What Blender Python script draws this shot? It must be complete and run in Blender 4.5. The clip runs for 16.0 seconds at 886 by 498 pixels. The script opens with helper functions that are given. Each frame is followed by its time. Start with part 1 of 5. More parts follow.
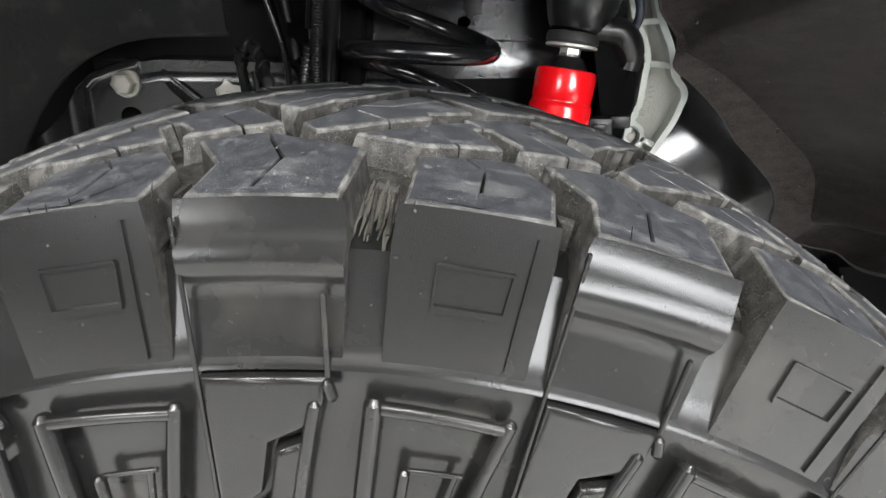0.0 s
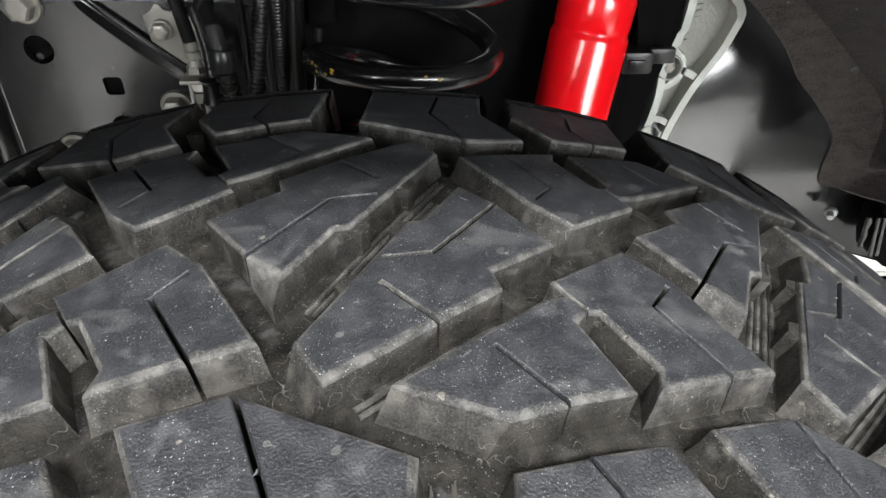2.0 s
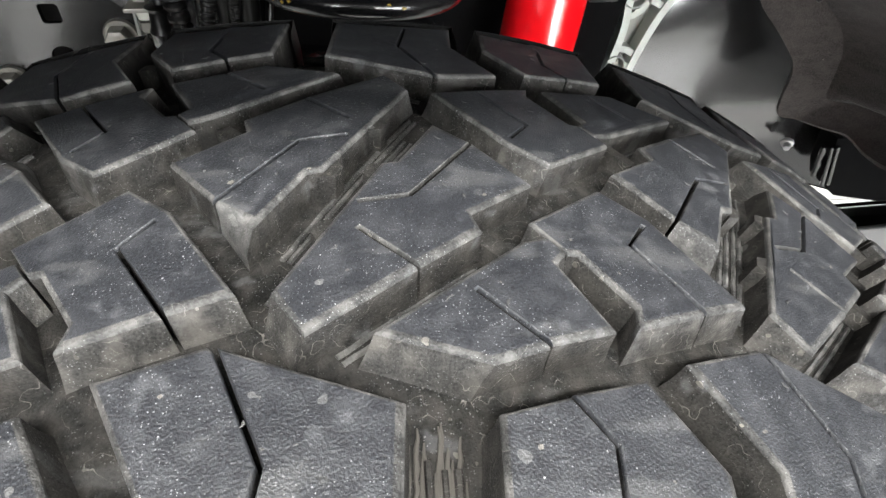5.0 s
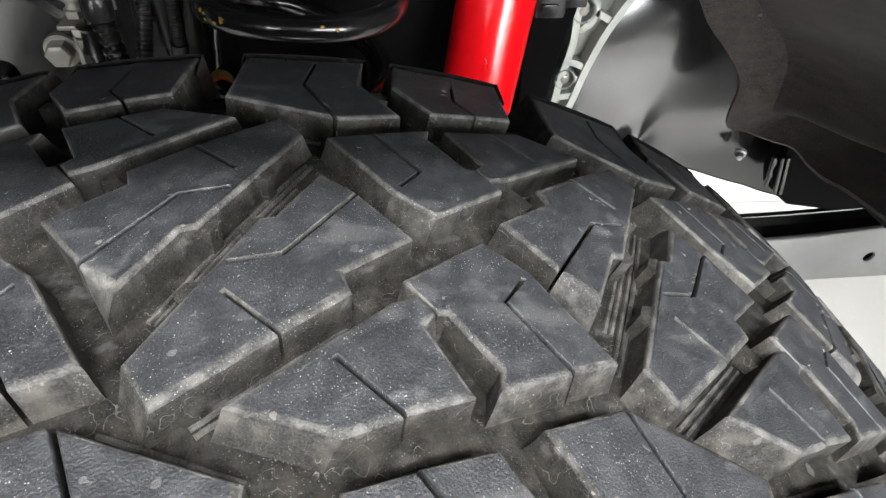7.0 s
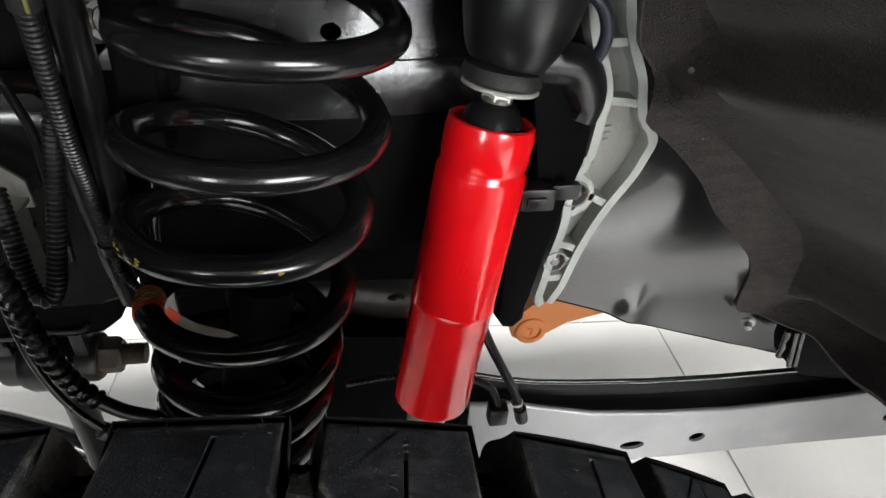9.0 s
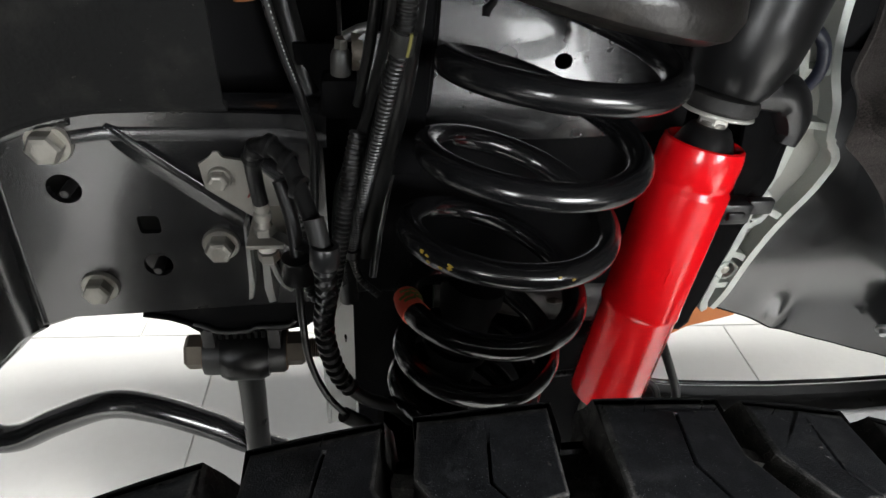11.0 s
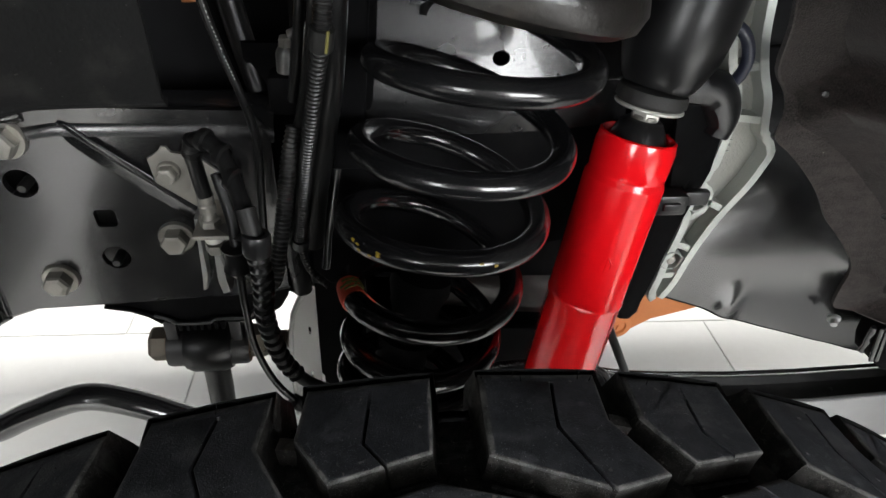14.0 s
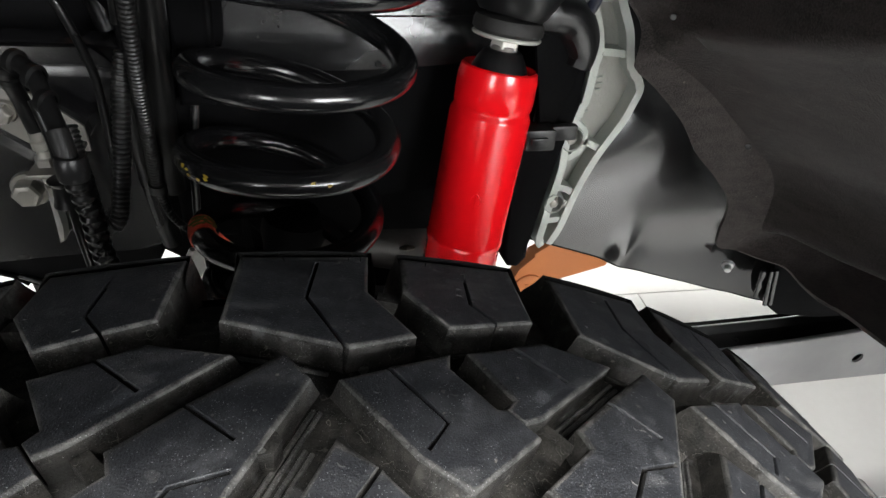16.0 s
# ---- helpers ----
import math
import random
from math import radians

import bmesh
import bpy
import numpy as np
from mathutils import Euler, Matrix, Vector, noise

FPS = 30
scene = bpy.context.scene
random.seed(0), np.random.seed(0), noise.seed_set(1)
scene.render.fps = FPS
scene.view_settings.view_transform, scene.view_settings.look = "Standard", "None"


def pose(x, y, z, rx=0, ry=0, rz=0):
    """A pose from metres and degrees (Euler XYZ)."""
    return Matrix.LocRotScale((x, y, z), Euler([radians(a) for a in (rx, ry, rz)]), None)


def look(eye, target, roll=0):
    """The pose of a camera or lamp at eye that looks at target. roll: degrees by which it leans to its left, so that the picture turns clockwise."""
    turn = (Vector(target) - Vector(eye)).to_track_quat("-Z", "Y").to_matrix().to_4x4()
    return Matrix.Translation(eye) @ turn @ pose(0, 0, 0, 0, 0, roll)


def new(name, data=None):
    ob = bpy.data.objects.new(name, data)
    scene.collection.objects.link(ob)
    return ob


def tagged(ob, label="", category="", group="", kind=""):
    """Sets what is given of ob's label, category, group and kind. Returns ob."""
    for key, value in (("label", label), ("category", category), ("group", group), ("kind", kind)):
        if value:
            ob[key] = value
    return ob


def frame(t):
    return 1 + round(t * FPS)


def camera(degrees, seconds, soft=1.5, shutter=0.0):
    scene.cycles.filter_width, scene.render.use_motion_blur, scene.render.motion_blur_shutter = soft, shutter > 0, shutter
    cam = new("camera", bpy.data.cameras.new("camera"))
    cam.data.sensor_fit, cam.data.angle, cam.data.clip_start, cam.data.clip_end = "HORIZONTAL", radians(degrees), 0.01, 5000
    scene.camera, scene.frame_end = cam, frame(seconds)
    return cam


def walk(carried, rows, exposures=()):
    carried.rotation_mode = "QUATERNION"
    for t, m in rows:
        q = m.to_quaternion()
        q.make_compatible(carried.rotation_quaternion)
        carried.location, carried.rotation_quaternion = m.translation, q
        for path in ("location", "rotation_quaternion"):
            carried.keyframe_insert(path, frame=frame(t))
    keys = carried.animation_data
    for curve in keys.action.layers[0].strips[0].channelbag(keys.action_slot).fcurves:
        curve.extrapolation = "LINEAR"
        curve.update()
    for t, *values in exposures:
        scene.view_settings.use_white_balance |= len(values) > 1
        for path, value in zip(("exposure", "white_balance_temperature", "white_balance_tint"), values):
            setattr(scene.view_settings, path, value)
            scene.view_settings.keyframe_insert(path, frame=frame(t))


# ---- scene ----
cam = camera(71.2, 16.0)
METRES, EYE, TILT, LEAN, TURN = 0.8, 0.858, -21.5, 0.0, 0.0
ROWS = [
    (0.0, 0.0, 0.0, 0.0, -0.0, 0.0, 0.0),
    (0.5, -0.0216, 0.0164, 0.0741, -0.63, -0.43, 0.36),
    (1.0, -0.0154, 0.0528, 0.1023, -1.52, -8.29, 0.76),
    (1.5, -0.018, 0.1119, 0.1201, -2.45, -11.86, 0.97),
    (2.0, -0.0338, 0.1404, 0.1328, -2.95, -14.33, 0.97),
    (2.5, -0.0305, 0.1478, 0.1357, -3.52, -15.6, 0.91),
    (3.0, -0.0312, 0.144, 0.1369, -4.14, -17.26, 0.89),
    (3.5, -0.0341, 0.1414, 0.1309, -4.71, -18.58, 0.84),
    (6.0, -0.0393, 0.144, 0.1444, -7.5, -20.9, 0.79),
    (6.5, -0.0243, 0.1294, 0.1486, -7.73, -20.93, 0.69),
    (7.0, -0.0014, 0.1482, 0.1535, -8.24, -20.92, 0.67),
    (7.5, 0.0433, 0.209, 0.1741, -8.25, -20.18, 0.56),
    (8.0, 0.0444, 0.2343, 0.214, -8.34, -17.28, 0.3),
    (8.5, 0.0344, 0.2645, 0.241, -8.8, -14.64, 0.17),
    (9.0, 0.0318, 0.2745, 0.2527, -9.3, -14.34, 0.3),
    (9.5, -0.0281, 0.2692, 0.2646, -9.44, -14.26, 0.35),
    (10.0, -0.0871, 0.2546, 0.2726, -9.12, -14.25, 0.19),
    (12.5, -0.1979, 0.2446, 0.273, -6.25, -14.2, -0.52),
    (13.0, -0.1744, 0.2387, 0.275, -6.6, -14.18, -0.4),
    (13.5, -0.1448, 0.2289, 0.2755, -7.1, -14.2, -0.24),
    (14.0, -0.1098, 0.2192, 0.2684, -7.78, -14.18, 0.05),
    (14.5, -0.0675, 0.2255, 0.2642, -8.69, -14.15, 0.32),
    (15.0, -0.0258, 0.2239, 0.2539, -9.6, -14.16, 0.54),
    (15.5, -0.0078, 0.2167, 0.2421, -10.43, -14.14, 0.83),
    (16.0, -0.014, 0.2005, 0.2064, -11.17, -14.2, 1.13),
]
EXPOSURES = [(0.0, 0.3), (1.0, 0.18), (2.1, 0.2), (2.8, 0.42), (3.5, 0.58), (6.9, 0.58), (7.4, -0.42), (8.0, -0.15), (8.7, 0.12), (12.4, 0.15), (15.2, 0.17), (16.0, 0.02)]
walk(cam, [(t, pose(0, 0, EYE, TILT, LEAN, TURN) @ pose(METRES * x, METRES * y, METRES * z, 90 + pitch, roll, yaw)) for t, x, y, z, yaw, pitch, roll in ROWS], EXPOSURES)

# ---- light ----
world = bpy.data.worlds.new("showroom_air")
scene.world = world
world.use_nodes = True
world.node_tree.nodes["Background"].inputs[0].default_value = (0.9, 0.95, 1.0, 1)
world.node_tree.nodes["Background"].inputs[1].default_value = 0.02


def area(name, size_x, size_y, watts, eye, target, colour=(1, 1, 1)):
    lamp = bpy.data.lights.new(name, "AREA")
    lamp.shape, lamp.size, lamp.size_y, lamp.energy, lamp.color = "RECTANGLE", size_x, size_y, watts, colour
    ob = new(name, lamp)
    ob.matrix_basis = look(eye, target)
    return ob


GROUND_Z = -0.018
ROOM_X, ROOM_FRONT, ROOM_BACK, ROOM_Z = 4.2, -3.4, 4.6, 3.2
# Unseen window-shaped light sources, added and sized to give the wanted highlights.
ADDED_WINDOWS = [(-2.7, -1.7, 48), (0.9, 3.9, 210)]
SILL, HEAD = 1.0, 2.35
for a, b, watts in ADDED_WINDOWS:
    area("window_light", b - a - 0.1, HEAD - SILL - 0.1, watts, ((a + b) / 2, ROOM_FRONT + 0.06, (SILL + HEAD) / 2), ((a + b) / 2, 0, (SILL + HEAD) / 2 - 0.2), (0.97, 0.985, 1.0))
# Unseen ceiling panels added to brighten the floor and the tyre top.
ADDED_CEILING_LIGHTS = [(-1.9, -1.52, 118), (1.9, -1.52, 118), (0.0, -1.52, 146), (-2.0, 2.6, 80), (0.0, 2.6, 80), (2.0, 2.6, 80)]
for x, y, watts in ADDED_CEILING_LIGHTS:
    area("added_ceiling_lamp", 1.15, 0.28, watts, (x, y, ROOM_Z - 0.07), (x, y, 0), (1.0, 0.985, 0.95))


# ---- materials ----
def material(name):
    m = bpy.data.materials.new(name)
    m.use_nodes = True
    n = m.node_tree.nodes
    return m, n, m.node_tree.links, n["Principled BSDF"]


def world_place(n, links, scale):
    g = n.new("ShaderNodeNewGeometry")
    mp = n.new("ShaderNodeMapping")
    mp.inputs["Scale"].default_value = scale if isinstance(scale, tuple) else (scale, scale, scale)
    links.new(g.outputs["Position"], mp.inputs["Vector"])
    return mp.outputs["Vector"]


def noise_fac(n, links, scale, detail=4.0, lo=0.4, hi=0.6, vec=None):
    tex = n.new("ShaderNodeTexNoise")
    tex.inputs["Scale"].default_value, tex.inputs["Detail"].default_value = scale, detail
    links.new(vec or world_place(n, links, 1.0), tex.inputs["Vector"])
    r = n.new("ShaderNodeMapRange")
    r.inputs["From Min"].default_value, r.inputs["From Max"].default_value = lo, hi
    links.new(tex.outputs["Fac"], r.inputs["Value"])
    return r.outputs["Result"]


def mix(n, links, fac, a, b):
    x = n.new("ShaderNodeMix")
    x.data_type = "RGBA"
    for sock, v in ((x.inputs[0], fac), (x.inputs[6], a), (x.inputs[7], b)):
        if isinstance(v, (int, float)):
            sock.default_value = v
        elif isinstance(v, tuple):
            sock.default_value = (*v, 1)
        else:
            links.new(v, sock)
    return x.outputs[2]


def bump(n, links, bsdf, height, strength, distance=0.001):
    b = n.new("ShaderNodeBump")
    b.inputs["Strength"].default_value, b.inputs["Distance"].default_value = strength, distance
    links.new(height, b.inputs["Height"])
    links.new(b.outputs["Normal"], bsdf.inputs["Normal"])


def paint(name, colour, rough, coat=0.0, metal=0.0, grain=600.0, relief=0.15, dust=(0.2, 0.19, 0.17), dusty=0.15, spread=0.12, spec=0.5):
    """Painted, moulded or bare surface: two scales of soft colour change, dust specks and a fine relief."""
    m, n, l, b = material(name)
    big = noise_fac(n, l, 9.0, 5, 0.35, 0.7)
    fine = noise_fac(n, l, grain, 3, 0.2, 0.8)
    dark = tuple(c * (1 - spread) for c in colour)
    light = tuple(min(1, c * (1 + spread)) for c in colour)
    base = mix(n, l, big, dark, light)
    specks = noise_fac(n, l, 420.0, 2, 0.72, 0.8)
    film = noise_fac(n, l, 24.0, 6, 0.55, 0.8)
    mul = n.new("ShaderNodeMath")
    mul.operation, mul.inputs[1].default_value = "MULTIPLY", dusty
    add = n.new("ShaderNodeMath")
    add.operation = "MAXIMUM"
    half = n.new("ShaderNodeMath")
    half.operation, half.inputs[1].default_value = "MULTIPLY", 0.35
    l.new(film, half.inputs[0])
    l.new(specks, add.inputs[0])
    l.new(half.outputs[0], add.inputs[1])
    l.new(add.outputs[0], mul.inputs[0])
    l.new(mix(n, l, mul.outputs[0], base, dust), b.inputs["Base Color"])
    r = n.new("ShaderNodeMapRange")
    r.inputs["To Min"].default_value, r.inputs["To Max"].default_value = rough * 0.85, min(1, rough * 1.25)
    l.new(big, r.inputs["Value"])
    l.new(r.outputs["Result"], b.inputs["Roughness"])
    b.inputs["Metallic"].default_value = metal
    b.inputs["Coat Weight"].default_value = coat
    b.inputs["Coat Roughness"].default_value = rough * 0.5
    b.inputs["Specular IOR Level"].default_value = spec
    bump(n, l, b, fine, relief, 0.0004)
    return m


def specks(n, links, scale, size, share):
    """Scattered grains: a share of the cells of a Voronoi pattern carries one, uneven in size."""
    v = n.new("ShaderNodeTexVoronoi")
    v.inputs["Scale"].default_value = scale
    warp = n.new("ShaderNodeTexNoise")
    warp.inputs["Scale"].default_value = scale * 2.2
    where = world_place(n, links, 1.0)
    links.new(where, warp.inputs["Vector"])
    shift = n.new("ShaderNodeVectorMath")
    shift.operation = "MULTIPLY_ADD"
    links.new(warp.outputs["Color"], shift.inputs[0])
    shift.inputs[1].default_value = (0.35 / scale,) * 3
    links.new(where, shift.inputs[2])
    links.new(shift.outputs[0], v.inputs["Vector"])
    chance = n.new("ShaderNodeSeparateColor")
    links.new(v.outputs["Color"], chance.inputs[0])
    limit = n.new("ShaderNodeMapRange")
    limit.inputs["From Min"].default_value, limit.inputs["From Max"].default_value = 1 - share, 1.0
    limit.inputs["To Min"].default_value, limit.inputs["To Max"].default_value = 0.0, size
    links.new(chance.outputs["Red"], limit.inputs["Value"])
    less = n.new("ShaderNodeMath")
    less.operation = "LESS_THAN"
    links.new(v.outputs["Distance"], less.inputs[0])
    links.new(limit.outputs["Result"], less.inputs[1])
    fade = n.new("ShaderNodeMath")
    fade.operation = "MULTIPLY"
    links.new(less.outputs[0], fade.inputs[0])
    links.new(chance.outputs["Green"], fade.inputs[1])
    return fade.outputs[0]


def threads(n, links, scale, width):
    """Thin broken lines, as of dried dirt and rubber skin, along the level lines of a noise."""
    line = n.new("ShaderNodeTexNoise")
    line.inputs["Scale"].default_value, line.inputs["Detail"].default_value = scale, 2.0
    links.new(world_place(n, links, 1.0), line.inputs["Vector"])
    off = n.new("ShaderNodeMath")
    off.operation, off.inputs[1].default_value = "COMPARE", 0.5
    off.inputs[2].default_value = width
    links.new(line.outputs[0], off.inputs[0])
    gaps = noise_fac(n, links, scale * 1.7, 3, 0.46, 0.62)
    both = n.new("ShaderNodeMath")
    both.operation = "MULTIPLY"
    links.new(off.outputs[0], both.inputs[0])
    links.new(gaps, both.inputs[1])
    return both.outputs[0]


def tread_rubber(name, colour, dust, amount, rough, streak=0.0, dirt=0.5, spec=0.5, grit_most=0.7, wisps=0.05):
    """Rubber with clouded dust, pale grains, scuffed patches and, on groove walls, drawn-out streaks."""
    m, n, l, b = material(name)
    cloud = noise_fac(n, l, 150.0, 8, 0.44, 0.68)
    fine = noise_fac(n, l, 1500.0, 3, 0.3, 0.7)
    c = mix(n, l, fine, tuple(x * 0.55 for x in colour), tuple(x * 1.6 for x in colour))
    if streak:
        lines = noise_fac(n, l, 260.0, 4, 0.42, 0.68, world_place(n, l, (1.0, 1.0, 0.25)))
        c = mix(n, l, mixed(n, l, lines, streak), c, dust)
    c = mix(n, l, mixed(n, l, cloud, amount), c, dust)
    scuff = noise_fac(n, l, 34.0, 7, 0.6, 0.66, world_place(n, l, (1.0, 2.4, 1.0)))
    c = mix(n, l, mixed(n, l, scuff, 0.22), c, (0.14, 0.14, 0.138))
    patch = specks(n, l, 75.0, 0.16, 0.55)
    c = mix(n, l, mixed(n, l, patch, 0.3), c, (0.26, 0.26, 0.25))
    chips = specks(n, l, 190.0, 0.17, 0.5)
    c = mix(n, l, mixed(n, l, chips, dirt), c, (0.30, 0.28, 0.24))
    blot = noise_fac(n, l, 95.0, 3, 0.63, 0.70)
    c = mix(n, l, mixed(n, l, blot, 0.16), c, (0.225, 0.23, 0.24))
    film = specks(n, l, 1700.0, 0.34, 0.9)
    haze = noise_fac(n, l, 60.0, 6, 0.36, 0.62)
    both = n.new("ShaderNodeMath")
    both.operation = "MULTIPLY"
    l.new(film, both.inputs[0])
    l.new(mixed(n, l, haze, 0.95), both.inputs[1])
    c = mix(n, l, mixed(n, l, both.outputs[0], grit_most), c, (0.42, 0.43, 0.44))
    c = mix(n, l, mixed(n, l, threads(n, l, 95.0, 0.0035), wisps), c, (0.30, 0.285, 0.26))
    grit = specks(n, l, 560.0, 0.135, 0.5)
    c = mix(n, l, mixed(n, l, grit, grit_most), c, (0.46, 0.46, 0.46))
    l.new(c, b.inputs["Base Color"])
    b.inputs["Roughness"].default_value = rough
    b.inputs["Specular IOR Level"].default_value = spec
    bump(n, l, b, fine, 0.5, 0.0003)
    return m


def tile_floor(name):
    m, n, l, b = material(name)
    vein = noise_fac(n, l, 2.2, 8, 0.35, 0.7)
    fine = noise_fac(n, l, 60.0, 4, 0.3, 0.7)
    c = mix(n, l, vein, (0.78, 0.78, 0.76), (0.70, 0.70, 0.69))
    c = mix(n, l, mixed(n, l, fine, 0.1), c, (0.55, 0.54, 0.52))
    l.new(c, b.inputs["Base Color"])
    b.inputs["Roughness"].default_value = 0.22
    bump(n, l, b, fine, 0.03, 0.0005)
    return m


def mixed(n, links, value, factor):
    k = n.new("ShaderNodeMath")
    k.operation, k.inputs[1].default_value = "MULTIPLY", factor
    links.new(value, k.inputs[0])
    return k.outputs[0]


def felt(name, colour):
    m, n, l, b = material(name)
    fibre = noise_fac(n, l, 800.0, 8, 0.36, 0.66)
    tuft = noise_fac(n, l, 170.0, 6, 0.38, 0.66)
    cloud = noise_fac(n, l, 14.0, 6, 0.35, 0.7)
    c = mix(n, l, fibre, tuple(x * 0.4 for x in colour), tuple(x * 1.7 for x in colour))
    c = mix(n, l, mixed(n, l, tuft, 0.4), c, tuple(x * 0.45 for x in colour))
    c = mix(n, l, mixed(n, l, cloud, 0.35), c, tuple(x * 1.8 for x in colour))
    rows = noise_fac(n, l, 60.0, 4, 0.4, 0.62, world_place(n, l, (1.0, 0.35, 2.2)))
    c = mix(n, l, mixed(n, l, rows, 0.35), c, tuple(x * 2.2 for x in colour))
    lint = specks(n, l, 150.0, 0.13, 0.12)
    c = mix(n, l, mixed(n, l, lint, 0.8), c, (0.22, 0.2, 0.18))
    l.new(c, b.inputs["Base Color"])
    b.inputs["Roughness"].default_value = 0.95
    b.inputs["Specular IOR Level"].default_value = 0.2
    b.inputs["Sheen Weight"].default_value = 0.1
    bump(n, l, b, fibre, 0.4, 0.0008)
    return m


def glow(name, colour, strength):
    m, n, l, b = material(name)
    b.inputs["Base Color"].default_value = (*colour, 1)
    b.inputs["Emission Color"].default_value = (*colour, 1)
    b.inputs["Emission Strength"].default_value = strength
    return m


RUBBER_TOP = tread_rubber("worn_tread_rubber", (0.0168, 0.0181, 0.0215), (0.072, 0.074, 0.080), 0.36, 0.5)
# Dusty groove walls, kept darker than the facets to put in groove shade.
RUBBER_EDGE = tread_rubber("dusty_groove_rubber", (0.019, 0.0183, 0.0174), (0.112, 0.104, 0.093), 0.24, 0.75, 0.10, 0.22, 0.12, 0.3, 0.28)
# Dusty facets, paler than the walls: front light is put into the colour.
RUBBER_FACET = tread_rubber("lit_dusty_facet_rubber", (0.024, 0.0235, 0.0225), (0.125, 0.118, 0.108), 0.5, 0.7, 0.15, 0.22, 0.15, 0.4, 0.25)
RUBBER_RIM = tread_rubber("scuffed_edge_rubber", (0.035, 0.035, 0.0345), (0.165, 0.160, 0.152), 0.55, 0.65, spec=0.25, grit_most=0.5, wisps=0.2)
RUBBER_SIDE = paint("moulded_sidewall_rubber", (0.008, 0.008, 0.008), 0.23, grain=900, relief=0.05, dust=(0.14, 0.13, 0.11), dusty=0.3, spec=0.32)
# Dusty groove floors on a darker base that holds the groove's shade.
RUBBER_CAST = tread_rubber("shaded_groove_floor_rubber", (0.011, 0.0107, 0.0103), (0.082, 0.076, 0.068), 0.28, 0.8, 0.15, 0.2, 0.12, 0.3, 0.3)
NUB_GREY = paint("scuffed_grey_rubber", (0.065, 0.065, 0.065), 0.8, spread=0.4)
MUD = paint("dried_mud", (0.050, 0.046, 0.040), 0.9, grain=700, relief=0.5)
BLACK_PAINT = paint("satin_black_chassis_paint", (0.008, 0.008, 0.0085), 0.22, coat=0.3, grain=420, relief=0.10, dusty=0.35)
SPRING_PAINT = paint("black_spring_powder_coat", (0.006, 0.006, 0.0065), 0.20, coat=0.3, grain=350, relief=0.08, dusty=0.12)
PANEL_PAINT = paint("glossy_black_panel_paint", (0.012, 0.012, 0.0125), 0.2, coat=0.45, grain=300, relief=0.04, dusty=0.25)
BLACK_METAL = paint("dull_black_steel", (0.008, 0.008, 0.008), 0.4, grain=500, relief=0.25, dusty=0.25)
TOWER_PAINT = paint("orange_peel_black_paint", (0.014, 0.014, 0.0145), 0.15, coat=0.35, grain=1700, relief=0.2, dusty=0.5)
RED_PAINT = paint("red_gloss_enamel", (0.86, 0.005, 0.010), 0.22, coat=0.5, grain=300, relief=0.02, dusty=0.02, spread=0.04, spec=0.4)
CAST_ALU = paint("sand_cast_aluminium", (0.46, 0.48, 0.45), 0.55, metal=0.55, grain=520, relief=0.6, dust=(0.2, 0.2, 0.18), dusty=0.5)
ZINC = paint("zinc_plated_steel", (0.265, 0.254, 0.23), 0.42, metal=0.7, grain=480, relief=0.3, dust=(0.3, 0.26, 0.2), dusty=0.5)
RUSTY = paint("rust_spotted_steel", (0.12, 0.105, 0.085), 0.5, metal=0.6, grain=300, relief=0.4, dust=(0.22, 0.10, 0.04), dusty=1.0)
RUST = paint("brown_rust", (0.10, 0.055, 0.028), 0.8, grain=300, relief=0.6, dust=(0.16, 0.08, 0.03), dusty=0.9, spread=0.4)
BRIGHT = paint("bright_washer_steel", (0.66, 0.65, 0.60), 0.4, metal=0.4, grain=400, relief=0.2)
BUSH_RUBBER = paint("cracked_grey_rubber", (0.022, 0.021, 0.020), 0.75, grain=160, relief=1.0, dusty=0.6, spread=0.3)
HOSE = paint("black_rubber_hose", (0.0045, 0.0045, 0.0045), 0.3, grain=500, relief=0.2, dusty=0.1, spec=0.25)
PLASTIC = paint("black_moulded_plastic", (0.009, 0.009, 0.0095), 0.34, grain=700, relief=0.2, dusty=0.15, spec=0.4)
CONDUIT = paint("black_corrugated_plastic", (0.0045, 0.0045, 0.0045), 0.36, grain=700, relief=0.1, dusty=0.15, spec=0.35)
GREY_PLASTIC = paint("grey_plastic_sleeve", (0.012, 0.012, 0.0115), 0.45, grain=500, relief=0.15, spec=0.2)
FELT = felt("dark_felt_liner", (0.0200, 0.0170, 0.0160))
# Same felt made lighter: light on the folded strip is in its colour.
LIT_FELT = felt("lit_felt_hem", (0.033, 0.0285, 0.027))
LINER = paint("matt_black_liner_plastic", (0.0062, 0.0062, 0.0062), 0.7, grain=260, relief=0.9, dusty=0.3, spec=0.12)
# Matt near-black for black parts, with shade and dark reflections put into the colour.
SHADED_BLACK = paint("shaded_matt_black", (0.0035, 0.0035, 0.0038), 0.6, grain=300, relief=0.3, dusty=0.05, spec=0.025)
ORANGE = paint("orange_primer_steel", (0.50, 0.17, 0.055), 0.6, grain=300, relief=0.3, dust=(0.25, 0.08, 0.03), dusty=0.5)
CAST_POCKET = paint("dull_cast_pocket", (0.33, 0.33, 0.30), 0.7, metal=0.3, grain=420, relief=0.8, dust=(0.16, 0.155, 0.13), dusty=0.8, spread=0.2)
STRUT_STEEL = paint("pale_grey_strut_steel", (0.36, 0.36, 0.345), 0.5, metal=0.3, grain=350, relief=0.4, dust=(0.2, 0.18, 0.15), dusty=0.5)
GREY_METAL = paint("grey_cast_steel", (0.22, 0.22, 0.21), 0.5, metal=0.4, grain=350, relief=0.4, dust=(0.30, 0.2, 0.1), dusty=0.5)
